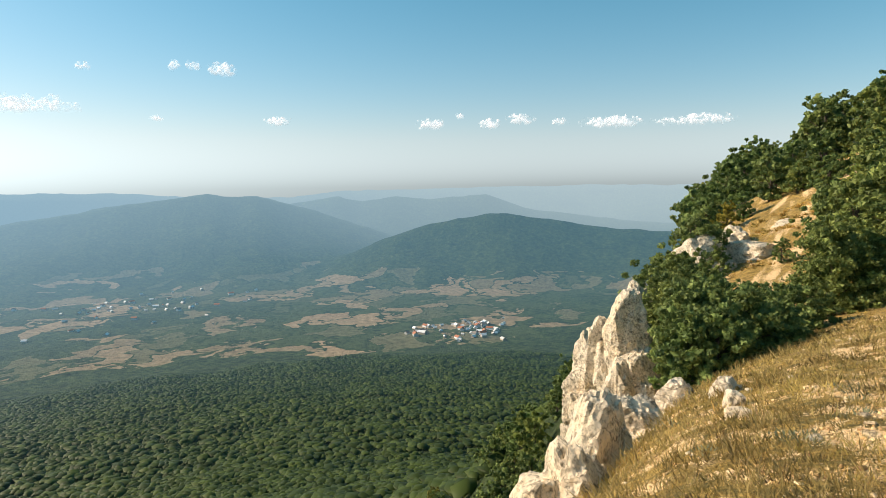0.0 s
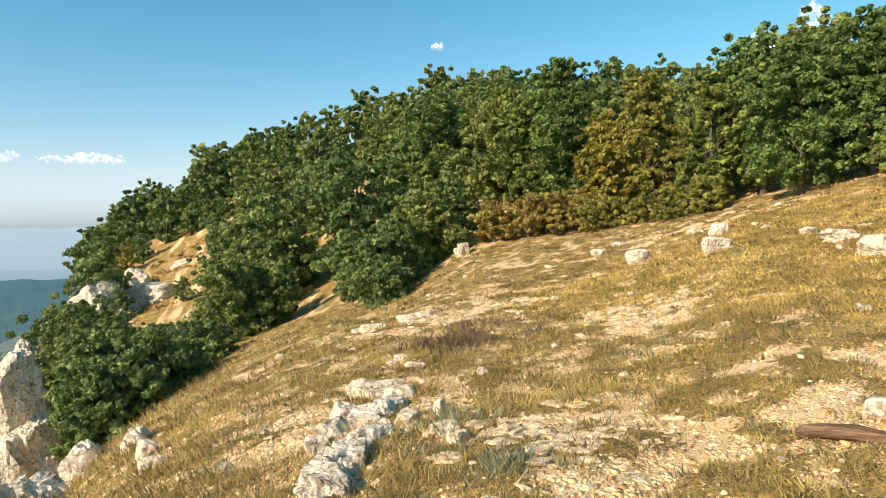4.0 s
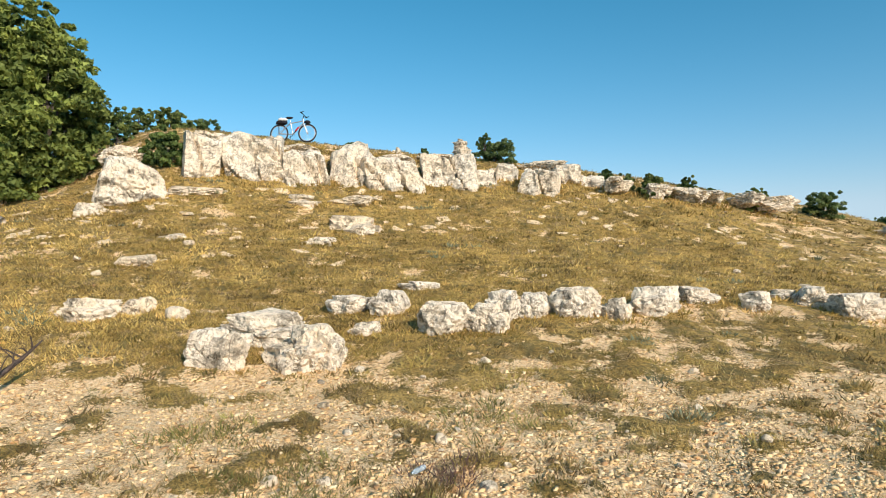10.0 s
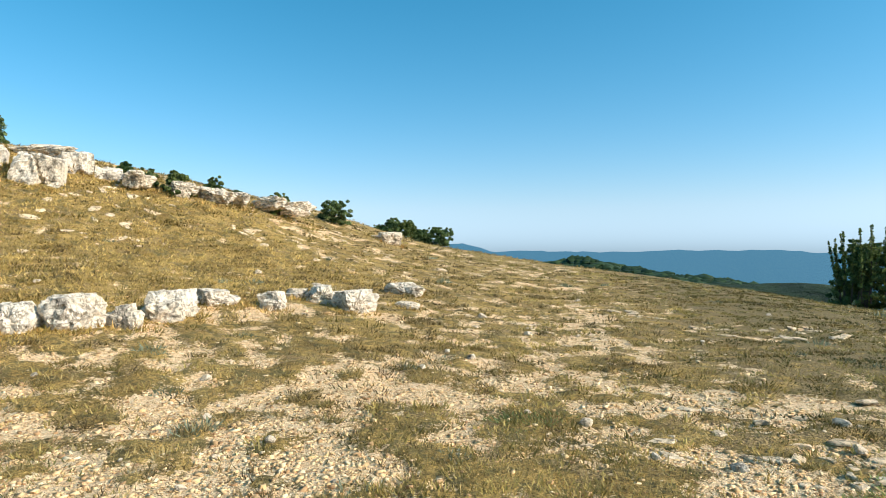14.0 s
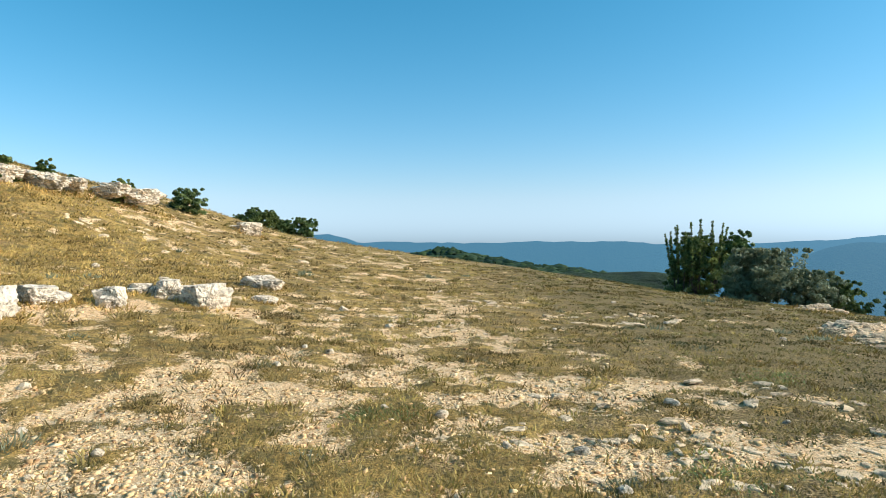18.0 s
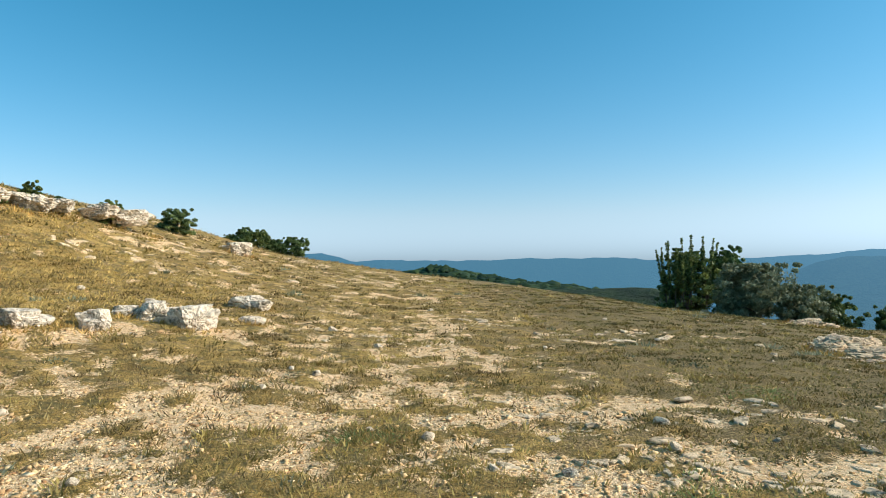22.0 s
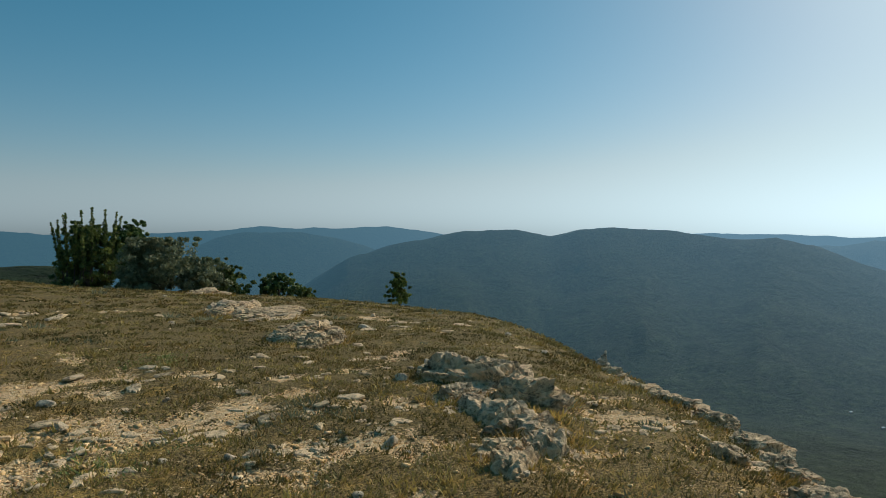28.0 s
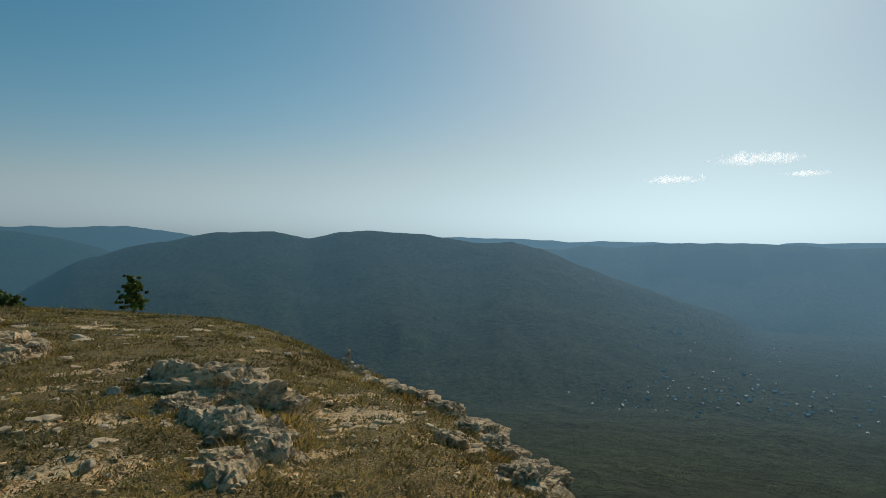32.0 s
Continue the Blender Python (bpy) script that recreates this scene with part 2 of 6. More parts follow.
def height(x, y):
    """Height of the ground at a place, fine relief left out."""
    x, y = np.asarray(x, float), np.asarray(y, float)
    r = np.maximum(np.hypot(x, y), 0.51)
    az = np.degrees(np.arctan2(-x, y))
    az = np.where(az > 80, az - 360, az)
    az = np.where(az < -280, az + 360, az)
    u = (az + 280.0) / (360.0 / N_AZ)
    i = np.floor(u).astype(int)
    fu = u - i
    v = (np.log(np.minimum(r, 219.9)) - LOGR[0]) / (LOGR[1] - LOGR[0])
    j = np.clip(np.floor(v).astype(int), 0, 198)
    fv = v - j
    i0, i1 = i % N_AZ, (i + 1) % N_AZ
    near = (near_grid[i0, j] * (1 - fu) + near_grid[i1, j] * fu) * (1 - fv) + (near_grid[i0, j + 1] * (1 - fu) + near_grid[i1, j + 1] * fu) * fv
    far = far_height(az, r)
    f = smooth(120, 320, r)
    z = near * (1 - f) + far * f
    rough = (0.03 * fbm(x, y, 0.45, 3, 3) + 0.035 * smooth(0.52, 0.36, cover(x, y))) * smooth(1.5, 3, r) * smooth(60, 30, r) + 0.09 * fbm(x, y, 4.0, 3, 5) * smooth(3, 9, r)
    rough = rough + 0.5 * fbm(x, y, 14, 3, 8) * smooth(30, 60, r) + 6 * fbm(x, y, 60, 3, 9) * smooth(160, 400, r) + 26 * fbm(x, y, 420, 4, 11) * smooth(700, 1500, r) * smooth(-395, -330, z)
    return z + rough


def at_az(az, r):
    return -r * math.sin(radians(az)), r * math.cos(radians(az))


def zg(x, y):
    return float(height(x, y))


BARE_SPOTS = [(3.4, 4.5, 0.7), (6.3, 12.5, 1.3), (7.9, 12.2, 1.2), (8.3, 8.4, 1.3), (2.4, 3.5, 0.6), (0.5, -7.4, 0.7), (0.2, -5.6, 0.7), (-0.7, -6.0, 0.8), (-1.6, -7.6, 0.9), (-1.3, -5.4, 0.8),
              (2.7, -15.6, 1.3), (0.4, -14.1, 1.4), (-1.5, -15.2, 1.3), (3.4, -11.9, 1.6), (-2.0, -4.6, 0.8), (-2.7, -6.3, 1.1), (-4.6, -7.2, 1.2), (-4.6, -3.9, 1.0), (-6.9, -10.4, 2.0), (4.4, -2.0, 0.8), (6.2, -1.0, 1.2), (6.6, 13.4, 1.2), (5.4, 13.6, 1.0), (7.8, 12.7, 1.2), (8.0, 7.6, 1.3), (3.2, 4.5, 0.8), (2.5, 6.2, 0.8), (2.0, 6.9, 0.7)]


def bare(x, y):
    """How stony the ground is, 0 to 1."""
    n = fbm(x, y, 2.6, 4, 21) * 0.7 + fbm(x, y, 0.7, 3, 27) * 0.45
    pit = np.exp(-(((x - 5.0) / 2.6) ** 2 + ((y - 1.6) / 2.2) ** 2))
    path = np.exp(-(((x - 3.2) / 1.9) ** 2)) * smooth(-1.2, -2.8, y) * smooth(-11, -6.0, y)
    far = smooth(8.5, 11, np.hypot(x, y)) * smooth(2, -2, y)
    rim = np.exp(-(((x + 3.5 + 0.1 * y) / 3.4) ** 2)) * smooth(-2, -6, y) * 0.6
    spots = 0.0
    for px, py, w in BARE_SPOTS:
        spots = np.maximum(spots, np.exp(-((x - px) ** 2 + (y - py) ** 2) / (w * w)))
    n = n + 0.75 * spots
    return np.clip(0.08 + n * 1.1 + pit * 0.6 + path * 0.75 + rim * 0.08 - far * 0.12, 0, 1)


def cover(x, y):
    """Bare stony ground against vegetation in small patches: above one half it is gravel, below it mats and grass."""
    return 0.28 + 0.40 * bare(x, y) + 0.82 * fbm(x, y, 0.36, 4, 61) - 0.26 * heathy(x, y) - 0.16 * turfy(x, y)


def turfy(x, y):
    """The upper slope below the ledge, where the turf is close and little stone shows."""
    return smooth(6.8, 9.0, x) * smooth(19.5, 17.5, x) * smooth(-17, -12, y) * smooth(15, 11, y)


def heathy(x, y):
    """How far dark heath mats cover the turf: most along the south-western rim."""
    return smooth(1.2, -4.0, x + 0.25 * (y + 4)) * smooth(-1.0, -4.0, y)


# ---- materials ----
def material(name, rough=0.9):
    m = bpy.data.materials.new(name)
    m.use_nodes = True
    nt = m.node_tree
    b = nt.nodes["Principled BSDF"]
    b.inputs["Roughness"].default_value = rough
    b.inputs["Specular IOR Level"].default_value = 0.25
    return m, nt, b


def N(nt, kind, **props):
    n = nt.nodes.new(kind)
    for k, val in props.items():
        n.inputs[k.replace("_", " ")].default_value = val
    return n


def noise_node(nt, scale, detail=6.0, rough=0.6, coord=None, dist=0.0):
    n = N(nt, "ShaderNodeTexNoise", Scale=scale, Detail=detail, Roughness=rough, Distortion=dist)
    if coord is not None:
        nt.links.new(coord, n.inputs["Vector"])
    return n


def ramp(nt, fac, *stops):
    n = nt.nodes.new("ShaderNodeValToRGB")
    e = n.color_ramp.elements
    while len(e) < len(stops):
        e.new(0.5)
    for el, (p, c) in zip(e, stops):
        el.position = p
        el.color = (*c, 1) if len(c) == 3 else c
    nt.links.new(fac, n.inputs[0])
    return n.outputs[0]


def mix(nt, fac, a, b, mode="MIX"):
    n = nt.nodes.new("ShaderNodeMix")
    n.data_type, n.blend_type = "RGBA", mode
    for s, val in ((n.inputs[0], fac), (n.inputs[6], a), (n.inputs[7], b)):
        if hasattr(val, "is_output"):
            nt.links.new(val, s)
        else:
            s.default_value = val if not isinstance(val, tuple) else (*val, 1)
    return n.outputs[2]


def mathn(nt, op, a, b=0.0, clamp=False):
    n = nt.nodes.new("ShaderNodeMath")
    n.operation, n.use_clamp = op, clamp
    for s, val in ((n.inputs[0], a), (n.inputs[1], b)):
        if hasattr(val, "is_output"):
            nt.links.new(val, s)
        else:
            s.default_value = val
    return n.outputs[0]


def bump(nt, b, h, strength=0.5, dist=0.02):
    n = N(nt, "ShaderNodeBump", Strength=strength, Distance=dist)
    nt.links.new(h, n.inputs["Height"])
    nt.links.new(n.outputs[0], b.inputs["Normal"])


def obj_coord(nt):
    return nt.nodes.new("ShaderNodeTexCoord").outputs["Object"]


def geo_pos(nt):
    return nt.nodes.new("ShaderNodeNewGeometry").outputs["Position"]


def obj_random(nt):
    return nt.nodes.new("ShaderNodeObjectInfo").outputs["Random"]


def isl_random(nt):
    return nt.nodes.new("ShaderNodeNewGeometry").outputs["Random Per Island"]


def limestone(name, tint=(1, 1, 1)):
    m, nt, b = material(name, 0.95)
    c = geo_pos(nt)
    big = noise_node(nt, 0.9, 5, 0.6, c)
    fine = noise_node(nt, 9, 8, 0.7, c)
    pits = N(nt, "ShaderNodeTexVoronoi", Scale=9.0)
    nt.links.new(c, pits.inputs["Vector"])
    base = ramp(nt, fine.outputs[0], (0.30, (0.20 * tint[0], 0.19 * tint[1], 0.16 * tint[2])), (0.40, (0.64 * tint[0], 0.58 * tint[1], 0.50 * tint[2])), (0.56, (0.80 * tint[0], 0.73 * tint[1], 0.64 * tint[2])))
    warm = ramp(nt, big.outputs[0], (0.42, (1, 1, 1)), (0.62, (1.0, 0.95, 0.87)))
    lich = ramp(nt, noise_node(nt, 3.2, 7, 0.72, c).outputs[0], (0.52, (1, 1, 1)), (0.62, (0.42, 0.42, 0.41)))
    speck = ramp(nt, noise_node(nt, 16, 6, 0.75, c).outputs[0], (0.54, (1, 1, 1)), (0.61, (0.48, 0.47, 0.46)))
    vein = noise_node(nt, 1.7, 6, 0.62, c, 0.6)
    line = mathn(nt, "ABSOLUTE", mathn(nt, "SUBTRACT", vein.outputs[0], 0.5))
    # thin dark lines along the noise veins, like cracks
    crack_line = ramp(nt, line, (0.0, (0.22, 0.20, 0.17)), (0.016, (1, 1, 1)))
    col = mix(nt, 1.0, mix(nt, 1.0, base, warm, "MULTIPLY"), lich, "MULTIPLY")
    col = mix(nt, 0.8, mix(nt, 0.85, col, speck, "MULTIPLY"), crack_line, "MULTIPLY")
    nt.links.new(col, b.inputs["Base Color"])
    hh = mathn(nt, "ADD", fine.outputs[0], mathn(nt, "MULTIPLY", pits.outputs["Distance"], 0.6))
    bump(nt, b, hh, 0.8, 0.05)
    return m


ROCK = limestone("limestone", (1.04, 0.985, 0.88))
SLAB = limestone("limestone_slab", (1.0, 0.92, 0.78))
PAVE = limestone("pavement_stone", (1.10, 0.94, 0.70))
GREYROCK = limestone("grey_limestone", (0.98, 0.82, 0.60))


def ground_material():
    m, nt, b = material("dry_hill_ground", 0.95)
    c = geo_pos(nt)
    att = nt.nodes.new("ShaderNodeAttribute")
    att.attribute_name = "bare"
    a = att.outputs["Fac"]
    n1 = noise_node(nt, 1.3, 6, 0.65, c)
    n2 = noise_node(nt, 14, 6, 0.7, c)
    n3 = noise_node(nt, 70, 3, 0.6, c)
    grass = ramp(nt, n1.outputs[0], (0.3, (0.18, 0.115, 0.036)), (0.48, (0.37, 0.245, 0.075)), (0.7, (0.56, 0.38, 0.13)))
    grass = mix(nt, 0.75, grass, ramp(nt, n2.outputs[0], (0.34, (0.28, 0.29, 0.25)), (0.48, (0.9, 0.9, 0.85)), (0.66, (1.35, 1.28, 1.12))), "MULTIPLY")
    n5 = noise_node(nt, 45, 5, 0.75, c)
    # dark end of this fine mottle imitates shadows between the tufts
    grass = mix(nt, 0.85, grass, ramp(nt, n5.outputs[0], (0.38, (0.24, 0.22, 0.19)), (0.49, (0.95, 0.95, 0.9)), (0.62, (1.5, 1.42, 1.25))), "MULTIPLY")
    n4 = noise_node(nt, 3.4, 5, 0.7, c)
    grass = mix(nt, ramp(nt, n4.outputs[0], (0.50, (0, 0, 0)), (0.60, (0.85, 0.85, 0.85))), grass, ramp(nt, n2.outputs[0], (0.35, (0.07, 0.06, 0.022)), (0.65, (0.22, 0.17, 0.06))))
    # darkest heath stop also stands in for shadow beneath the plants
    heath = ramp(nt, n5.outputs[0], (0.40, (0.06, 0.040, 0.018)), (0.5, (0.28, 0.185, 0.075)), (0.58, (0.58, 0.40, 0.18)))
    matt = nt.nodes.new("ShaderNodeAttribute")
    matt.attribute_name = "heath"
    n6 = noise_node(nt, 2.2, 6, 0.72, c)
    hf = ramp(nt, mathn(nt, "ADD", n6.outputs[0], mathn(nt, "MULTIPLY", matt.outputs["Fac"], 0.2)), (0.54, (0, 0, 0)), (0.62, (0.9, 0.9, 0.9)))
    # rim mats: darker olive plants, with backlit shade mixed into the colour
    rim_heath = ramp(nt, n5.outputs[0], (0.40, (0.05, 0.038, 0.015)), (0.5, (0.19, 0.135, 0.050)), (0.60, (0.38, 0.27, 0.11)))
    grass = mix(nt, hf, grass, mix(nt, matt.outputs["Fac"], heath, rim_heath))
    # packed angular gravel, own tone per stone; facet shade and shadowed earth gaps painted in
    flat = N(nt, "ShaderNodeMapping", Scale=(1.0, 1.0, 0.35))
    nt.links.new(mix(nt, 0.09, c, n2.outputs["Color"], "ADD"), flat.inputs["Vector"])
    stone = N(nt, "ShaderNodeTexVoronoi", Scale=38.0, Randomness=1.0)
    gap = N(nt, "ShaderNodeTexVoronoi", Scale=38.0, Randomness=1.0)
    gap.feature = "DISTANCE_TO_EDGE"
    stone.distance = "MANHATTAN"
    for q in (stone, gap):
        nt.links.new(flat.outputs[0], q.inputs["Vector"])
    tone = nt.nodes.new("ShaderNodeSeparateColor")
    nt.links.new(stone.outputs["Color"], tone.inputs[0])
    soil = ramp(nt, tone.outputs[0], (0.0, (0.34, 0.18, 0.075)), (0.2, (0.76, 0.48, 0.22)), (0.5, (0.92, 0.66, 0.35)), (1.0, (0.94, 0.77, 0.50)))
    soil = mix(nt, 0.55, soil, ramp(nt, gap.outputs["Distance"], (0.01, (0.22, 0.14, 0.08)), (0.10, (1, 1, 1))), "MULTIPLY")
    dust = ramp(nt, n2.outputs[0], (0.30, (0.50, 0.30, 0.14)), (0.46, (0.80, 0.56, 0.31)), (0.62, (0.92, 0.73, 0.47)))
    soil = mix(nt, ramp(nt, n4.outputs[0], (0.44, (0, 0, 0)), (0.54, (0.8, 0.8, 0.8))), soil, dust)
    soil = mix(nt, 0.7, soil, ramp(nt, n3.outputs[0], (0.38, (0.55, 0.49, 0.42)), (0.54, (1.2, 1.16, 1.1))), "MULTIPLY")
    n7 = noise_node(nt, 5.0, 6, 0.7, c)
    edge = mathn(nt, "ADD", a, mathn(nt, "MULTIPLY", mathn(nt, "SUBTRACT", mathn(nt, "ADD", mathn(nt, "ADD", n2.outputs[0], n7.outputs[0]), n5.outputs[0]), 1.5), 0.75))
    fac = ramp(nt, edge, (0.45, (0, 0, 0)), (0.51, (1, 1, 1)))
    nt.links.new(mix(nt, fac, grass, soil), b.inputs["Base Color"])
    relief = mathn(nt, "ADD", mathn(nt, "ADD", n2.outputs[0], mathn(nt, "MULTIPLY", n3.outputs[0], 0.5)), mathn(nt, "MULTIPLY", gap.outputs["Distance"], 0.9))
    bump(nt, b, relief, 0.6, 0.04)
    return m


def painted_haze(nt, b, scale, near=0.0, mixed=False):
    """Distance haze painted as emission: grows with distance, whiter northward and towards the sun."""
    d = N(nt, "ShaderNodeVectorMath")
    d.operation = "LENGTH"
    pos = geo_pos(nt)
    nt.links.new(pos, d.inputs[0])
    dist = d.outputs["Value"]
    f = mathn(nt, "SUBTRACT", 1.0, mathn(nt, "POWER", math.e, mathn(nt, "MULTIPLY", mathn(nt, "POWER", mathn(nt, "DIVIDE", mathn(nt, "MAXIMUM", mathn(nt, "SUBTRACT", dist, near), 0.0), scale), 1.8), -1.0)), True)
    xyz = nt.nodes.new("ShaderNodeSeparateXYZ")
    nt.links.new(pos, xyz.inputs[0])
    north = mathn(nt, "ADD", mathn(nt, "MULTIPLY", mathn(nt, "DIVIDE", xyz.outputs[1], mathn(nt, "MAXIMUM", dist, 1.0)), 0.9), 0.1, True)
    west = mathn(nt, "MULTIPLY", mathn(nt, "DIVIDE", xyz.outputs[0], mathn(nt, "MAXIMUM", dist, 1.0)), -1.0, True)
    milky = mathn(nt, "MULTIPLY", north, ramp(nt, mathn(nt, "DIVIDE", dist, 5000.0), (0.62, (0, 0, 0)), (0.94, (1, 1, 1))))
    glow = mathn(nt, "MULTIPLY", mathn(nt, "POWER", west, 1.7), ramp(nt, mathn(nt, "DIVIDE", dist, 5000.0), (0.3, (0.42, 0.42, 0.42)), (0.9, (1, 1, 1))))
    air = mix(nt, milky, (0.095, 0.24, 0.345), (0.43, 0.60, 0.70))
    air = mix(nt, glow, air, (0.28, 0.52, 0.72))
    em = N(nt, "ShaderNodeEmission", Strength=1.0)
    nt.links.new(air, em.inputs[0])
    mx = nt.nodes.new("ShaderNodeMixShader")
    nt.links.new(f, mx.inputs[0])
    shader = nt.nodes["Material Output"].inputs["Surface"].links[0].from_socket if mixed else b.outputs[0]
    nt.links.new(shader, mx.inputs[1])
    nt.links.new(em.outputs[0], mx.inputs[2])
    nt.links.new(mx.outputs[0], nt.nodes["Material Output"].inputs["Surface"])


# metres over which the painted haze builds up
HAZE_SCALE = 3300.0


def far_material():
    m, nt, b = material("far_woods_and_fields", 0.95)
    c = geo_pos(nt)
    att = nt.nodes.new("ShaderNodeAttribute")
    att.attribute_name = "fields"
    n1 = noise_node(nt, 0.004, 6, 0.6, c)
    n2 = noise_node(nt, 0.06, 6, 0.75, c)
    wood = ramp(nt, n2.outputs[0], (0.3, (0.014, 0.025, 0.009)), (0.5, (0.055, 0.085, 0.028)), (0.70, (0.13, 0.16, 0.055)))
    wood = mix(nt, 0.5, wood, ramp(nt, n1.outputs[0], (0.35, (0.7, 0.75, 0.7)), (0.65, (1.2, 1.15, 1.0))), "MULTIPLY")
    # south and west woods darkened: backlit shade put into the colour
    pine = nt.nodes.new("ShaderNodeAttribute")
    pine.attribute_name = "pines"
    wood = mix(nt, mathn(nt, "MULTIPLY", pine.outputs["Fac"], 0.95), wood, ramp(nt, n2.outputs[0], (0.3, (0.006, 0.015, 0.006)), (0.55, (0.026, 0.048, 0.018)), (0.75, (0.07, 0.095, 0.036))))
    warp = noise_node(nt, 0.006, 3, 0.5, c)
    mp = N(nt, "ShaderNodeMapping", Scale=(0.0085, 0.0058, 0.0))
    mp.inputs["Rotation"].default_value = (0, 0, 0.6)
    big = N(nt, "ShaderNodeVectorMath")
    big.operation = "SCALE"
    big.inputs["Scale"].default_value = 420.0
    nt.links.new(warp.outputs["Color"], big.inputs[0])
    add = N(nt, "ShaderNodeVectorMath")
    nt.links.new(c, add.inputs[0])
    nt.links.new(big.outputs[0], add.inputs[1])
    nt.links.new(add.outputs[0], mp.inputs["Vector"])
    cell = N(nt, "ShaderNodeTexVoronoi", Scale=1.0)
    nt.links.new(mp.outputs[0], cell.inputs["Vector"])
    hedge = nt.nodes.new("ShaderNodeTexVoronoi")
    hedge.feature = "DISTANCE_TO_EDGE"
    nt.links.new(mp.outputs[0], hedge.inputs["Vector"])
    hedge.inputs["Scale"].default_value = 1.0
    sep = nt.nodes.new("ShaderNodeSeparateColor")
    nt.links.new(cell.outputs["Color"], sep.inputs[0])
    field = ramp(nt, sep.outputs[0], (0.0, (0.50, 0.35, 0.20)), (0.3, (0.36, 0.27, 0.15)), (0.55, (0.20, 0.19, 0.09)), (0.75, (0.09, 0.12, 0.04)))
    field = mix(nt, 0.65, field, ramp(nt, n2.outputs[0], (0.35, (0.3, 0.32, 0.25)), (0.6, (1.2, 1.2, 1.2))), "MULTIPLY")
    is_field = mathn(nt, "GREATER_THAN", att.outputs["Fac"], sep.outputs[1])
    open_ = mathn(nt, "GREATER_THAN", mathn(nt, "ADD", hedge.outputs["Distance"], mathn(nt, "MULTIPLY", mathn(nt, "SUBTRACT", n2.outputs[0], 0.5), 0.25)), 0.045)
    gully = noise_node(nt, 0.011, 8, 0.62, c, 0.8)
    wood = mix(nt, 0.4, wood, ramp(nt, gully.outputs[0], (0.36, (0.45, 0.5, 0.5)), (0.6, (1.5, 1.45, 1.3))), "MULTIPLY")
    nt.links.new(mix(nt, mathn(nt, "MULTIPLY", is_field, open_), wood, field), b.inputs["Base Color"])
    bump(nt, b, mathn(nt, "ADD", mathn(nt, "MULTIPLY", gully.outputs[0], 1.6), n2.outputs[0]), 1.0, 14.0)
    # haze put into the far ground as emission
    painted_haze(nt, b, HAZE_SCALE, 300)
    return m


def leaf_material(name, dark, light, air=False, mid=None):
    """Leaves or blades: each clump has its own tone, each leaf strays a little from it."""
    m, nt, b = material(name, 0.6)
    r = isl_random(nt)
    o = obj_random(nt)
    if not air:
        att = nt.nodes.new("ShaderNodeAttribute")
        att.attribute_name = "tone"
        r = mathn(nt, "ADD", mathn(nt, "MULTIPLY", att.outputs["Fac"], 0.66), mathn(nt, "MULTIPLY", r, 0.34))
    mid = mid or tuple((p * 0.6 + q * 0.4) for p, q in zip(dark, light))
    col = ramp(nt, r, (0.08, dark), (0.5, mid), (0.95, light))
    tint = ramp(nt, o, (0.0, (0.78, 0.90, 0.88)), (0.5, (1.0, 1.0, 1.0)), (1.0, (1.22, 1.10, 0.88)))
    col = mix(nt, 1.0, col, tint, "MULTIPLY")
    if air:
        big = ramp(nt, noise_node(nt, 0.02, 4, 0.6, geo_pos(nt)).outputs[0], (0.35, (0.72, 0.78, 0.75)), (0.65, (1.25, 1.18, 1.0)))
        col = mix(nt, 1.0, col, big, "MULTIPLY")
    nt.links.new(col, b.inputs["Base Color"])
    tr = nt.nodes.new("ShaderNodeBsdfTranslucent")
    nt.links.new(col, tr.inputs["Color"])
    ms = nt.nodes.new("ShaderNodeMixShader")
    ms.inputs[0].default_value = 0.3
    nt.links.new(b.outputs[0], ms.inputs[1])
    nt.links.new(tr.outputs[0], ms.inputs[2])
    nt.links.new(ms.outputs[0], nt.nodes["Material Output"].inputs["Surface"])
    # far canopies also glow a little, as painted distance haze
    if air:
        painted_haze(nt, b, HAZE_SCALE, 300, True)
    return m


def bark_material(name, c0, c1):
    m, nt, b = material(name, 0.9)
    c = obj_coord(nt)
    n = noise_node(nt, 18, 6, 0.7, c)
    nt.links.new(ramp(nt, n.outputs[0], (0.35, c0), (0.65, c1)), b.inputs["Base Color"])
    bump(nt, b, n.outputs[0], 0.8, 0.02)
    return m


GROUND, FAR = ground_material(), far_material()
LEAF = leaf_material("oak_leaves", (0.045, 0.075, 0.020), (0.33, 0.40, 0.10))
LEAF_YELLOW = leaf_material("turning_leaves", (0.12, 0.12, 0.022), (0.44, 0.40, 0.085))
LEAF_GREY = leaf_material("grey_green_leaves", (0.13, 0.15, 0.075), (0.36, 0.38, 0.23))
LEAF_HILL = leaf_material("hillside_leaves", (0.055, 0.09, 0.028), (0.36, 0.43, 0.13))
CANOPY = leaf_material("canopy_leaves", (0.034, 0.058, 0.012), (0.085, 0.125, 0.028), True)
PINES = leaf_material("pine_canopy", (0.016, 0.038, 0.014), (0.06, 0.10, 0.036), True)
BARK = bark_material("bark", (0.05, 0.04, 0.03), (0.16, 0.13, 0.10))
GRASS = leaf_material("dry_grass_blades", (0.24, 0.155, 0.048), (0.74, 0.52, 0.20))
HEATH = leaf_material("heath_leaves", (0.17, 0.10, 0.042), (0.64, 0.43, 0.18))


# ---- mesh helpers ----
def mesh_of(name, verts, faces, mats):
    me = bpy.data.meshes.new(name)
    me.from_pydata(verts, [], faces)
    for m in mats if isinstance(mats, (list, tuple)) else [mats]:
        me.materials.append(m)
    me.update()
    return me


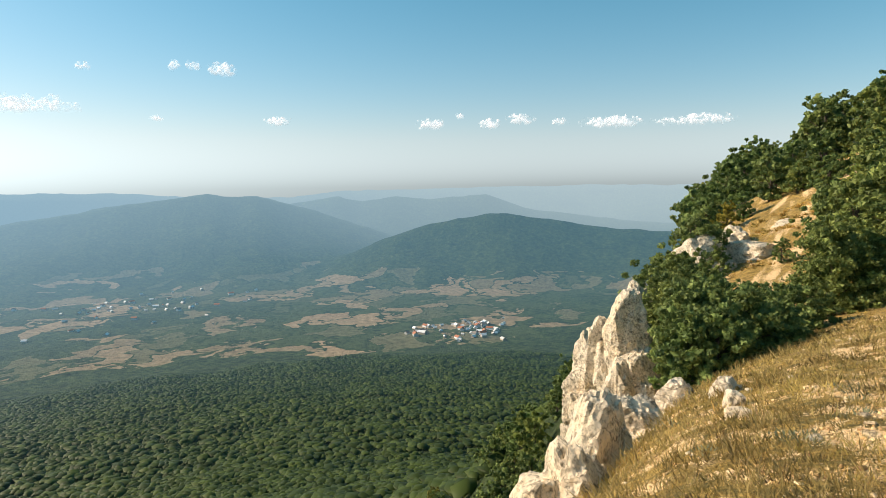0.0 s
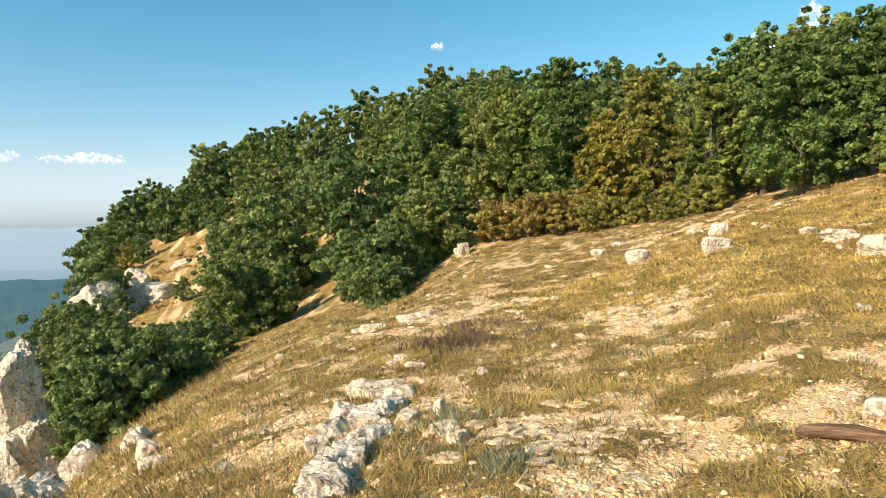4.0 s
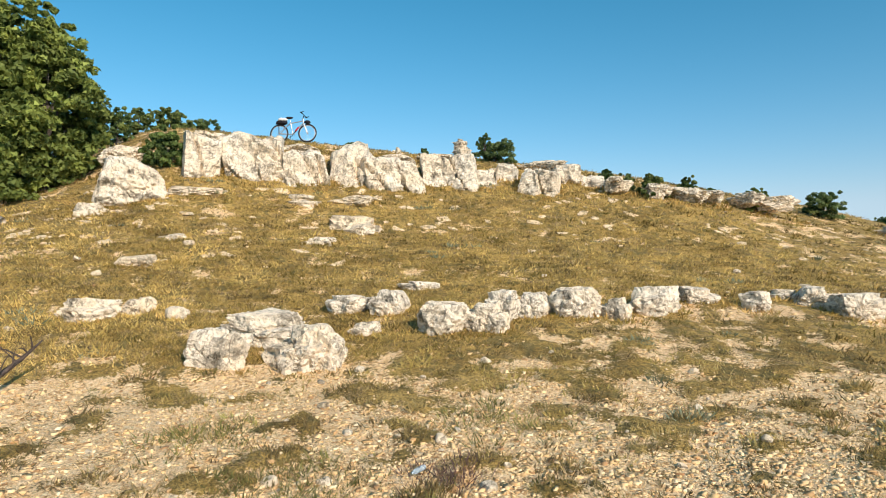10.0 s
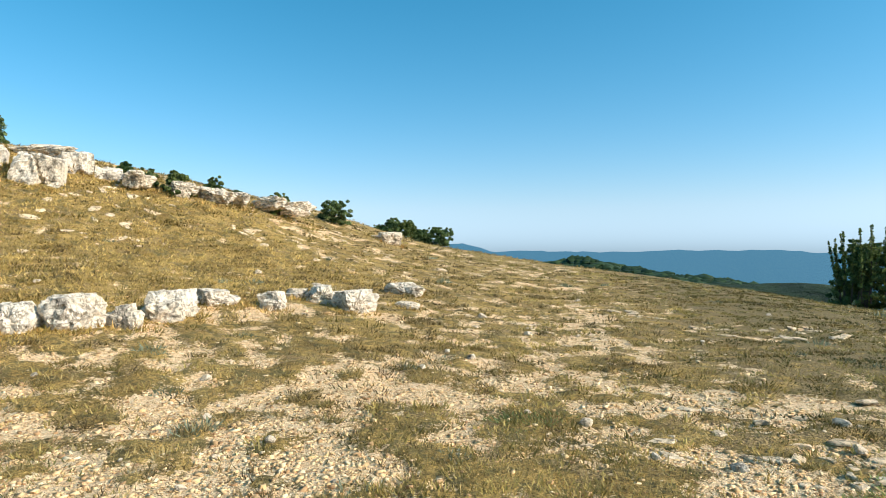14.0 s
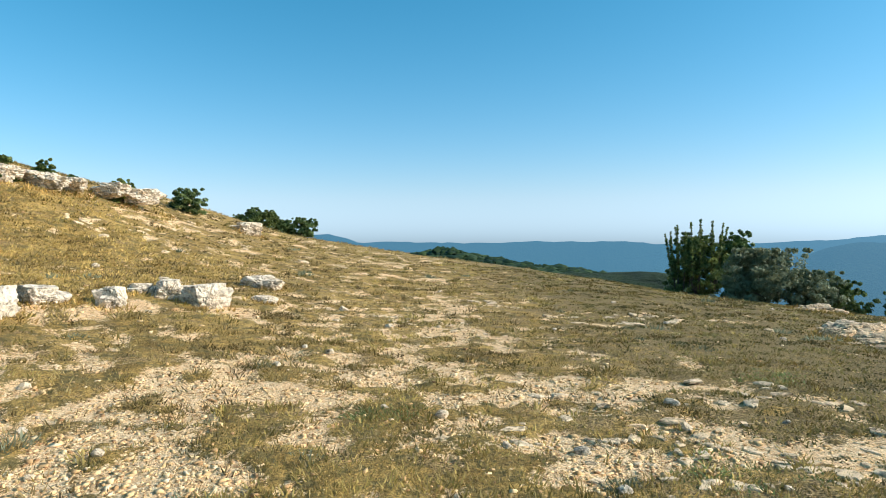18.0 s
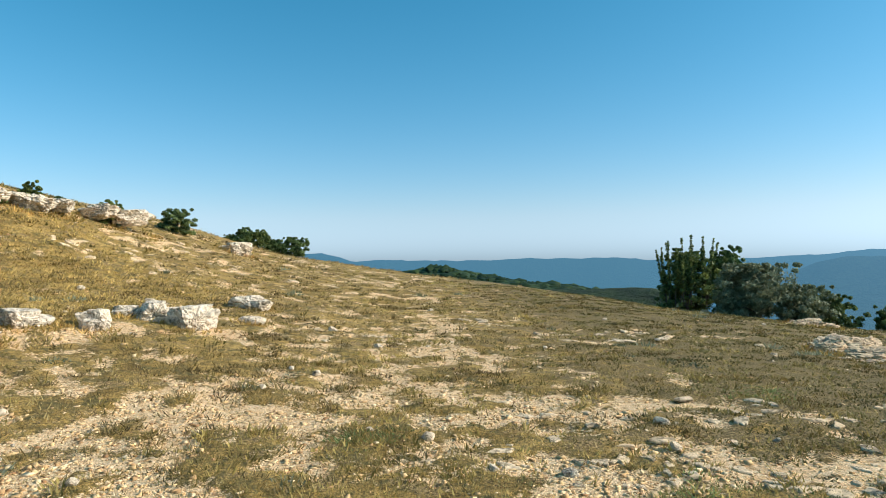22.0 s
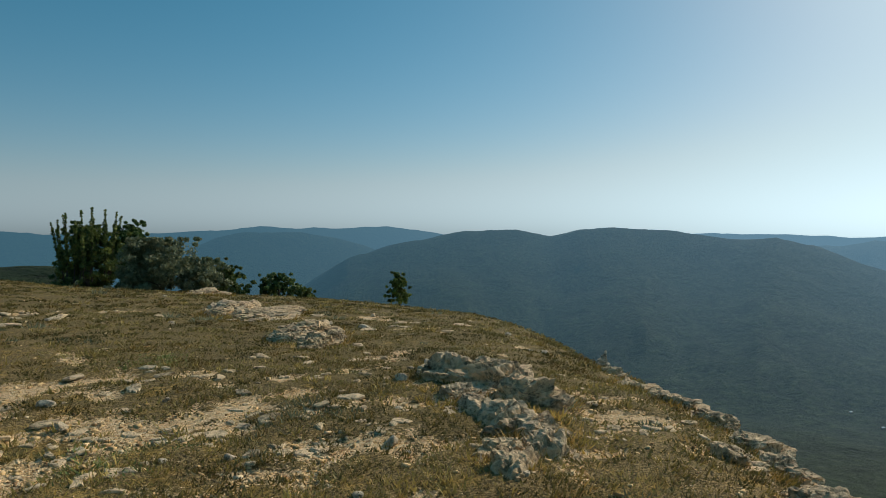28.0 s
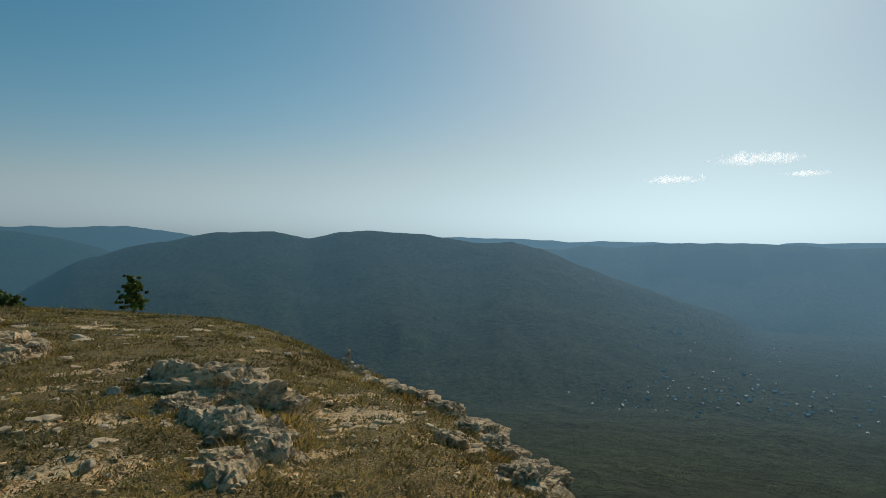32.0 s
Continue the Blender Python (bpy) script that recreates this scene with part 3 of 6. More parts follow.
def mesh_np(name, verts, faces, mat, smooth_shade=False):
    """A mesh from arrays: verts (n, 3), faces (m, 3) or (m, 4)."""
    me = bpy.data.meshes.new(name)
    n, k = faces.shape
    me.vertices.add(len(verts))
    me.vertices.foreach_set("co", np.asarray(verts, np.float32).ravel())
    me.loops.add(n * k)
    me.loops.foreach_set("vertex_index", faces.astype(np.int32).ravel())
    me.polygons.add(n)
    me.polygons.foreach_set("loop_start", np.arange(0, n * k, k, dtype=np.int32))
    me.materials.append(mat)
    me.update(calc_edges=True)
    if smooth_shade:
        me.shade_smooth()
    return me


def part(name, me, parent, label=""):
    ob = new(name, me)
    ob.parent = parent
    return tagged(ob, label)


# ---- the ground, one sheet to the horizon ----
rings = np.concatenate([[0.004, 0.1, 0.2], np.geomspace(0.3, 30, 250), np.geomspace(30, 1000, 90)[1:], np.geomspace(1000, 4850, 100)[1:]])
n_r, n_a = len(rings), 720
aa = np.radians(np.arange(n_a) * 360.0 / n_a)
RR, AA = np.meshgrid(rings, aa, indexing="ij")
gx, gy = -RR * np.sin(AA), RR * np.cos(AA)
gz = height(gx, gy)
verts = np.stack([gx, gy, gz], -1).reshape(-1, 3)
ii, jj = np.meshgrid(np.arange(n_r - 1), np.arange(n_a), indexing="ij")
jn = (jj + 1) % n_a
quads = np.stack([ii * n_a + jj, ii * n_a + jn, (ii + 1) * n_a + jn, (ii + 1) * n_a + jj], -1).reshape(-1, 4)[:, ::-1]
# close the small hole under the feet
centre = len(verts)
verts = np.concatenate([verts, [[0, 0, zg(0, 0)]]])
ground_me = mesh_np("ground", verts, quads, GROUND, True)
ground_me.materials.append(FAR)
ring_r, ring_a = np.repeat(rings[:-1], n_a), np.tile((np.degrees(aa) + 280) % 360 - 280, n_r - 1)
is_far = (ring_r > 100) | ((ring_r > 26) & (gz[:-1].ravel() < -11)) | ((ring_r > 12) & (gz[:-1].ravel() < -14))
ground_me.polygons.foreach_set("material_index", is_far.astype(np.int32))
at1 = ground_me.attributes.new("bare", "FLOAT", "POINT")
at1.data.foreach_set("value", np.append(cover(gx, gy).ravel(), 0).astype(np.float32))
g_az = (np.degrees(AA) + 280) % 360 - 280
valley = smooth(-340, -385, gz) * (0.72 + 1.0 * fbm(gx, gy, 520, 3, 31)) * np.where(g_az < -150, 0.05, 1.0) * smooth(1440, 1560, RR + 160 * fbm(gx, gy, 300, 2, 33))
at2 = ground_me.attributes.new("fields", "FLOAT", "POINT")
at2.data.foreach_set("value", np.append(np.clip(valley, 0, 1).ravel(), 0).astype(np.float32))
# mask of the slopes whose wood colour is darkened to look backlit
at4 = ground_me.attributes.new("pines", "FLOAT", "POINT")
at4.data.foreach_set("value", np.append(smooth(-140, -160, g_az).ravel(), 0).astype(np.float32))
at3 = ground_me.attributes.new("heath", "FLOAT", "POINT")
at3.data.foreach_set("value", np.append(heathy(gx, gy).ravel(), 0).astype(np.float32))
ground = tagged(new("ground", ground_me), "dry grassy limestone hilltop falling to a wooded valley", "ground", kind="structure")


# ---- rocks ----
def rock_mesh(name, seed, sub=4, blocky=0.5, mat=None, crack=0.12, chunks=1, taper=0.0, rough=0.06, under=0.0):
    """A weathered limestone block, one unit from its middle to each side: broken angular chunks, cracks and pitted faces."""
    rg = np.random.default_rng(seed * 13 + 5)
    me = bpy.data.meshes.new(name)
    bm = bmesh.new()
    off = Vector((seed * 3.7, seed * 1.3, seed * 2.1))
    blocks = []
    for k in range(chunks):
        spin = Euler((rg.normal() * 0.12, rg.normal() * 0.12, rg.uniform(0, 1.57))).to_matrix()
        size = 1.0 if k == 0 else rg.uniform(0.45, 0.75)
        far, ang = (0.0 if k == 0 else rg.uniform(0.5, 1.0) * 0.62), rg.uniform(0, 6.28)
        o = Vector((far * math.cos(ang) * 1.25, far * math.sin(ang) * 1.25, (size - 1) * rg.uniform(-0.2, 0.6)))
        planes = [(spin @ Vector(c), rg.uniform(0.72, 0.95) * size) for c in ((1, 0, 0), (-1, 0, 0), (0, 1, 0), (0, -1, 0), (0, 0, 1), (0, 0, -1))]
        planes += [(Vector(rg.normal(size=3)).normalized(), rg.uniform(0.78, 1.05) * size) for n in range(12)]
        if k == 0 and chunks > 1:
            planes = [(c, lim * (1.0 if abs(c.z) > 0.7 else 0.72)) for c, lim in planes]
        blocks.append([(c, max(0.06, lim + c.dot(o))) for c, lim in planes])
    bmesh.ops.create_icosphere(bm, subdivisions=sub, radius=1.0)
    for v in bm.verts:
        p = v.co.normalized()
        q = max(min(lim / max(1e-3, p.dot(c)) for c, lim in planes if p.dot(c) > 0) for planes in blocks)
        q = q * blocky + min(q, 1.0) * (1 - blocky)
        d = 0.10 * noise.noise(p * 1.5 + off) + rough * noise.fractal(p * 4.0 + off, 0.7, 2.0, 4)
        d -= crack * max(0.0, 1 - abs(noise.noise(p * 1.9 - off)) / 0.07)
        d -= 0.5 * crack * max(0.0, 1 - abs(noise.noise(p * 4.3 + off)) / 0.09)
        v.co = p * q * (1 + d)
    xs = np.array([v.co[:] for v in bm.verts])
    lo, hi = xs.min(0), xs.max(0)
    mid, half = (lo + hi) / 2, (hi - lo) / 2
    for v in bm.verts:
        v.co = Vector((np.array(v.co[:]) - mid) / half)
        if taper:
            v.co.z = (v.co.z + 1) * (1 - taper * max(0.0, v.co.x + 0.4)) - 1
            v.co.x *= 1 - 0.25 * taper * (v.co.z + 1)
        if under:
            pinch = 1 - under * min(1.0, max(0.0, (0.35 - v.co.z) / 0.6))
            v.co.x, v.co.y = v.co.x * pinch, v.co.y * pinch
            v.co.z = min(v.co.z, 0.72 + 0.45 * (v.co.z - 0.72))
    bm.to_mesh(me)
    bm.free()
    me.materials.append(mat or ROCK)
    return me


BOULDERS = [rock_mesh("boulder", k + 1, 5, 0.9, None, 0.16, 2 + k % 3, 0.0, 0.085, 0.2) for k in range(9)]
STONES = [rock_mesh("stone", k + 11, 3, 0.7, SLAB, 0.04) for k in range(7)]
SLABS = [rock_mesh("rock_slab", k + 31, 4, 0.7, SLAB, 0.1, 3) for k in range(5)]
GREYS = [rock_mesh("outcrop_rock", k + 81, 5, 0.8, GREYROCK, 0.20, 4, 0.0, 0.13) for k in range(6)]
CRAGS = [rock_mesh("crag_rock", k + 51, 5, 0.6, None, 0.06, 2) for k in range(6)]


# ---- trees ----
def tube(verts, faces, pts, radii, sides=6):
    base = len(verts)
    for i, (p, r) in enumerate(zip(pts, radii)):
        d = (pts[min(i + 1, len(pts) - 1)] - pts[max(i - 1, 0)]).normalized()
        a = d.orthogonal().normalized()
        b = d.cross(a)
        for s in range(sides):
            t = 2 * math.pi * s / sides
            verts.append(p + (a * math.cos(t) + b * math.sin(t)) * r)
    for i in range(len(pts) - 1):
        for s in range(sides):
            u = base + i * sides
            faces.append((u + s, u + (s + 1) % sides, u + sides + (s + 1) % sides, u + sides + s))


def leaves(rng, centres, radii, per, size):
    """Small leaves thrown round the clump centres; also each clump's tone."""
    n = len(centres) * per
    c = np.repeat(centres, per, axis=0)
    rad = np.repeat(radii, per)[:, None]
    d = rng.normal(size=(n, 3))
    d /= np.linalg.norm(d, axis=1)[:, None]
    pos = c + d * rad * rng.uniform(0.05, 1.0, (n, 1)) ** 0.5 * np.array([1, 1, 0.7])
    u = rng.normal(size=(n, 3))
    u /= np.linalg.norm(u, axis=1)[:, None]
    w = np.cross(u, d + 0.3 * rng.normal(size=(n, 3)))
    w /= np.linalg.norm(w, axis=1)[:, None] + 1e-6
    s = size * rng.uniform(0.6, 1.35, (n, 1))
    v = np.stack([pos - u * s * 0.7 - w * s * 0.35, pos + w * s * 0.75, pos + u * s * 0.7], 1).reshape(-1, 3)
    tone = np.repeat(np.clip(0.5 + 0.27 * rng.normal(size=len(centres)), 0, 1), per * 3)
    return v, np.arange(n * 3).reshape(n, 3), tone


def leaf_mesh(name, v, f, tone, mat):
    me = mesh_np(name, v, f, mat)
    me.attributes.new("tone", "FLOAT", "POINT").data.foreach_set("value", np.asarray(tone, np.float32))
    return me


def tree(name, seed, h, width, clumps, per, leaf, mat, crown_base=0.15):
    """A tree or bush: an Empty with a trunk and limbs, and a crown of leafy lobes with gaps between them."""
    rng = np.random.default_rng(seed)
    top = new(name)
    verts, faces = [], []
    cz0 = h * crown_base
    lean = Vector((rng.uniform(-0.08, 0.08) * h, rng.uniform(-0.08, 0.08) * h, 0))
    n_lobe = max(9, 5 + int(2.2 * min(h, 7.0)))
    lobes = []
    for k in range(n_lobe):
        t = (k + rng.uniform(0.1, 0.9)) / n_lobe
        prof = math.sin(math.pi * min(1, 0.16 + 0.80 * t) ** 0.8) + 0.12
        ang = k * 2.4 + rng.uniform(-0.5, 0.5)
        rr = width / 2 * prof * rng.uniform(0.3, 0.85)
        lobes.append((rr * math.cos(ang) + lean.x * t, rr * math.sin(ang) + lean.y * t, cz0 + (h - cz0) * (0.06 + 0.78 * t), width * (rng.uniform(0.19, 0.33) if h > 2.2 else rng.uniform(0.22, 0.36))))
    centres, radii = [], []
    for k in range(clumps):
        lx, ly, lz, lr = lobes[k % n_lobe]
        d = rng.normal(size=3)
        d /= np.linalg.norm(d)
        q = lr * rng.uniform(0.1, 1.15) ** 0.5
        centres.append((lx + d[0] * q, ly + d[1] * q, max(lz + d[2] * q * 0.95, cz0 + 0.03 * h)))
        if centres[-1][2] > 0.96 * h:
            centres[-1] = (*centres[-1][:2], h * (1 - 0.2 * rng.random()))
        radii.append(width * rng.uniform(0.045, 0.10))
    for k in range(max(4, clumps // 8)):
        lx, ly, lz, lr = lobes[int(rng.integers(n_lobe // 2, n_lobe))]
        centres.append((lx + rng.normal() * lr * 0.5, ly + rng.normal() * lr * 0.5, min(lz + lr * rng.uniform(0.6, 1.05), h * 1.03)))
        radii.append(width * rng.uniform(0.025, 0.05))
    centres, radii = np.array(centres), np.array(radii)
    pts = [Vector((0, 0, -0.3)), Vector((0, 0, h * 0.2)) + lean * 0.2, Vector((0, 0, h * 0.5)) + lean * 0.5, Vector((0, 0, h * 0.8)) + lean * 0.8]
    tr = h * 0.018 + 0.02
    tube(verts, faces, pts, [tr * 1.3, tr, tr * 0.7, tr * 0.25])
    for lx, ly, lz, lr in lobes:
        e = Vector((lx, ly, lz))
        s = Vector((0, 0, e.z * 0.55)) + lean * 0.4
        tube(verts, faces, [s, s.lerp(e, 0.5) + Vector((0, 0, 0.04 * h)), e], [tr * 0.5, tr * 0.3, tr * 0.1], 5)
    part("trunk", mesh_of("trunk", verts, faces, BARK), top)
    part("crown", leaf_mesh("crown", *leaves(rng, centres, radii, per, leaf), mat), top)
    return top


def place(proto, az, r, scale=1.0, turn=0.0, label="", category="", group="", dz=0.0):
    x, y = at_az(az, r)
    ob = copy_thing(proto, Matrix.LocRotScale((x, y, zg(x, y) - 0.05 + dz), Euler((0, 0, radians(turn))), (scale, scale, scale)))
    ob.scale = (scale, scale, scale)
    return tagged(ob, label, category, group)


rng = np.random.default_rng(7)
GRAVEL = limestone("gravel", (1.06, 0.93, 0.76))


def drop(ob):
    """Take a pattern thing and its parts out again."""
    for o in (*ob.children_recursive, ob):
        bpy.data.objects.remove(o)


# ---- boulders, ledge and crags ----
ROCK_COUNT, ROCK_SPOTS = [0], []


def block(name, az, r, w, d, h, base, meshes, label, category, group, wobble=12):
    k = ROCK_COUNT[0]
    ROCK_COUNT[0] += 1
    x, y = at_az(az, r + d * 0.3)
    turn = ((k * 37) % 21 - 10) / 10 * wobble + (180 if k % 2 else 0)
    ROCK_SPOTS.append((x, y, w * 0.58, d * 0.62, radians(az)))
    ob = new(name, meshes[k % len(meshes)])
    ob.matrix_world = Matrix.LocRotScale((x, y, base + h * 0.18), Euler((radians((k * 17) % 9 - 4), radians((k * 29) % 11 - 5), radians(az + turn))), (w * 0.60, d * 0.62, h * 0.76))
    return tagged(ob, label, category, group)


def boulder(az, r, w, d, h, base):
    big = max(w, h) > 0.34
    return block("boulder" if big else "stone", az, r, w * (1.07 if big else 1.0), d, h * 1.02, base, BOULDERS if big else STONES,
                 "pale weathered limestone boulder half sunk in dry grass" if big else "small pale limestone stone lying in dry grass", "boulder" if big else "stone", "boulders in the grass" if big else "loose stones", 20)


def slab_rock(az, r, w, d, h, base):
    return block("rock_slab", az, r, w, d, h * 1.2, base - h * 0.35, SLABS, "flat white limestone slab set in the turf", "rock slab", "rock slabs")


def ledge_rock(az, r, w, d, h, base):
    return block("ledge_rock", az, r, w * 1.12, max(d, 1.0), h * 1.05, base, BOULDERS, "white limestone boulder on top of the ledge", "rock", "ledge blocks", 8)


def cliff_rock(az, r, w, d, h, base):
    wide = w * (1.5 if r < 13 else 1.2)
    n = max(1, round(h / (1.25 * wide)))
    for k in range(n):
        grow = 1.0 + 0.22 * (n - 1 - k)
        side = 0.12 * wide * math.sin(k * 2.3 + az)
        block("crag_rock", az + math.degrees(side / r), r, wide * grow, max(d, w) * 1.3 * grow, h / n * 1.25, base + h / n * k, CRAGS if h > 0.7 else BOULDERS,
              "sunlit white limestone crag at the edge of the drop" if h > 0.7 else "white limestone rock in golden grass", "crag", "crag rocks", 25)


def outcrop_rock(az, r, w, d, h, base):
    for k, (da, dr, ws, hs) in enumerate(((0.0, 0.0, 1.8, 0.75), (0.45, -0.7, 1.3, 0.6), (-0.5, 0.7, 1.4, 0.65))):
        block("outcrop_rock", az + math.degrees(da * w / r), r + dr * w, w * ws, max(d, w) * ws * 1.3, h * hs * 1.15, base - 0.03, GREYS, "rough grey pitted limestone outcrop near the rim", "outcrop", "rim outcrops", 40)


PEAK = [rock_mesh("boulder", 97, 5, 0.45, None, 0.10, 1, 0.12, 0.05)]
for v_ in PEAK[0].vertices:
    v_.co.x *= 1.0 - 0.24 * (v_.co.z + 1)
block("boulder", -88.4, 17.2, 1.9, 1.4, 1.1, 3.02, PEAK, "large white wedge-shaped limestone boulder below the ledge", "boulder", "boulders in the grass", 0)
boulder(-93.6, 7.75, 0.66, 0.52, 0.55, 0.31)
boulder(-98.0, 8.45, 0.99, 0.79, 0.42, 0.54)
boulder(-100.9, 7.60, 0.92, 0.73, 0.60, 0.27)
boulder(-105.0, 9.92, 0.59, 0.47, 0.35, 0.68)
boulder(-108.6, 9.72, 0.61, 0.49, 0.47, 0.67)
boulder(-113.3, 8.65, 0.70, 0.56, 0.56, 0.49)
boulder(-117.1, 8.69, 0.59, 0.48, 0.51, 0.50)
boulder(-106.3, 8.77, 0.41, 0.33, 0.24, 0.48)
boulder(-73.4, 8.47, 0.58, 0.47, 0.42, 0.39)
boulder(-77.8, 9.18, 0.26, 0.21, 0.43, 0.50)
boulder(-84.7, 10.05, 0.77, 0.62, 0.37, 0.72)
boulder(-88.1, 10.14, 0.38, 0.30, 0.27, 0.76)
boulder(-90.9, 9.70, 0.24, 0.19, 0.22, 0.69)
boulder(-60.6, 13.46, 0.66, 0.53, 0.27, 0.89)
boulder(-63.1, 11.97, 0.69, 0.55, 0.41, 0.74)
boulder(-65.5, 12.19, 0.29, 0.23, 0.25, 0.87)
boulder(-66.9, 10.19, 0.46, 0.37, 0.50, 0.56)
boulder(-64.6, 8.95, 0.68, 0.54, 0.28, 0.37)
boulder(-68.4, 11.80, 0.48, 0.38, 0.22, 0.86)
boulder(-69.0, 10.70, 0.39, 0.31, 0.16, 0.64)
boulder(-71.8, 11.41, 0.24, 0.19, 0.13, 0.81)
boulder(-118.8, 9.36, 0.45, 0.36, 0.56, 0.60)
boulder(-121.4, 9.56, 0.50, 0.40, 0.50, 0.61)
boulder(-125.1, 9.58, 0.69, 0.55, 0.58, 0.62)
boulder(-128.7, 9.65, 0.42, 0.34, 0.39, 0.61)
boulder(-131.8, 10.30, 0.76, 0.61, 0.55, 0.63)
boulder(-135.4, 11.41, 0.66, 0.53, 0.37, 0.72)
boulder(-139.9, 11.48, 0.43, 0.35, 0.40, 0.64)
boulder(-141.8, 12.68, 0.48, 0.39, 0.23, 0.75)
boulder(-144.3, 12.45, 0.70, 0.56, 0.44, 0.65)
boulder(-146.9, 11.98, 0.74, 0.59, 0.48, 0.54)
boulder(-151.3, 14.50, 0.79, 0.63, 0.38, 0.64)
boulder(-151.5, 12.61, 0.44, 0.35, 0.20, 0.50)
boulder(-88.7, 10.18, 0.22, 0.18, 0.26, 0.77)
boulder(-91.0, 9.70, 0.29, 0.23, 0.19, 0.69)
boulder(-111.6, 11.27, 0.68, 0.54, 0.21, 0.95)
slab_rock(-65.2, 18.53, 0.66, 0.66, 0.22, 1.83)
slab_rock(-67.2, 19.39, 1.17, 1.17, 0.37, 2.14)
slab_rock(-88.8, 12.69, 0.98, 0.98, 0.24, 1.43)
slab_rock(-91.1, 14.28, 0.54, 0.54, 0.20, 1.92)
slab_rock(-103.1, 14.48, 0.72, 0.72, 0.26, 1.82)
slab_rock(-105.9, 15.75, 1.65, 1.65, 0.43, 2.23)
slab_rock(-101.3, 17.27, 1.64, 1.64, 0.31, 3.03)
slab_rock(-105.9, 17.36, 1.55, 1.55, 0.27, 2.99)
slab_rock(-93.2, 17.48, 1.49, 1.49, 0.26, 3.21)
slab_rock(-85.6, 16.69, 0.66, 0.66, 0.36, 2.56)
ledge_rock(-87.8, 19.60, 1.1, 1.0, 0.45, 4.25)
ledge_rock(-129.7, 19.50, 0.77, 0.69, 0.36, 3.59)
ledge_rock(-132.9, 20.00, 0.78, 0.70, 0.33, 3.39)
ledge_rock(-135.5, 20.50, 0.97, 0.87, 0.40, 3.25)
ledge_rock(-137.4, 21.00, 0.57, 0.51, 0.29, 3.28)
ledge_rock(-139.9, 22.00, 0.92, 0.83, 0.33, 3.20)
ledge_rock(-142.2, 22.50, 1.12, 1.01, 0.37, 3.08)
ledge_rock(-150.0, 27.00, 1.16, 1.05, 0.44, 2.12)
ledge_rock(-94.4, 20.80, 0.96, 0.77, 0.35, 5.08)
ledge_rock(-97.0, 21.00, 0.86, 0.69, 0.28, 5.11)
ledge_rock(-101.4, 21.00, 1.37, 1.10, 0.29, 4.93)
ledge_rock(-106.6, 21.00, 0.89, 0.71, 0.32, 4.70)
ledge_rock(-110.1, 21.00, 1.08, 0.86, 0.31, 4.65)
ledge_rock(-113.8, 21.20, 1.29, 1.03, 0.24, 4.72)
ledge_rock(-123.3, 21.00, 1.29, 1.03, 0.28, 4.43)
cliff_rock(3.3, 42.00, 1.87, 1.50, 5.43, -10.47)
cliff_rock(4.1, 39.00, 2.43, 1.94, 4.22, -10.67)
cliff_rock(6.3, 35.00, 1.78, 1.43, 6.89, -13.51)
cliff_rock(3.1, 30.00, 1.55, 1.5, 6.3, -9.9)
cliff_rock(5.2, 31.00, 1.35, 1.3, 4.9, -10.1)
cliff_rock(3.9, 28.50, 2.0, 1.6, 3.2, -9.9)
cliff_rock(1.6, 29.00, 1.44, 1.15, 2.88, -9.22)
cliff_rock(9.9, 8.20, 0.95, 0.75, 1.55, -3.52)
cliff_rock(6.6, 10.00, 0.86, 0.69, 1.90, -3.82)
cliff_rock(2.6, 11.50, 0.93, 0.75, 0.95, -3.40)
cliff_rock(-0.3, 13.90, 0.81, 0.65, 0.89, -3.56)
cliff_rock(-3.5, 62.00, 5.08, 3.01, 3.71, -7.70)
cliff_rock(-6.6, 64.00, 6.47, 3.83, 2.63, -7.16)
cliff_rock(-5.1, 70.00, 3.39, 2.01, 2.69, -5.96)
cliff_rock(-8.4, 74.00, 4.27, 2.53, 2.09, -4.81)
cliff_rock(-10.4, 76.00, 3.12, 1.85, 1.81, -5.03)
cliff_rock(-4.2, 10.80, 0.38, 0.30, 0.72, -2.28)
cliff_rock(-4.4, 10.00, 0.36, 0.29, 0.48, -2.09)
block("crag_rock", -68.0, 22.9, 1.5, 1.2, 2.3, 2.75, CRAGS, "white limestone crag showing through the edge of the wood", "crag", "crag rocks", 10)
block("crag_rock", -65.6, 23.2, 1.0, 1.0, 2.0, 2.75, CRAGS, "white limestone crag showing through the edge of the wood", "crag", "crag rocks", 10)
cliff_rock(-11.7, 5.50, 0.29, 0.23, 0.21, -0.72)
boulder(-27.3, 5.45, 0.19, 0.15, 0.15, -0.30)
boulder(-31.8, 28.92, 0.63, 0.50, 0.75, -0.33)
boulder(-16.4, 42.51, 1.04, 0.83, 0.83, -4.33)
boulder(-4.0, 9.23, 0.26, 0.21, 0.26, -1.38)
boulder(-4.1, 8.22, 0.26, 0.21, 0.15, -1.16)
boulder(-43.3, 21.38, 0.46, 0.37, 0.30, 0.07)
boulder(-45.0, 22.83, 0.45, 0.36, 0.24, 0.27)
boulder(-46.2, 17.65, 0.57, 0.46, 0.45, 0.14)
boulder(-51.0, 20.27, 0.43, 0.34, 0.27, 0.75)
boulder(-52.6, 18.52, 0.47, 0.37, 0.43, 0.78)
boulder(-52.4, 15.49, 0.71, 0.57, 0.41, 0.56)
boulder(-55.4, 18.45, 0.23, 0.18, 0.15, 1.01)
boulder(-56.1, 17.28, 0.28, 0.23, 0.14, 0.98)
boulder(-58.9, 14.78, 0.48, 0.38, 0.19, 0.96)
boulder(-60.7, 8.87, 0.17, 0.14, 0.12, 0.30)
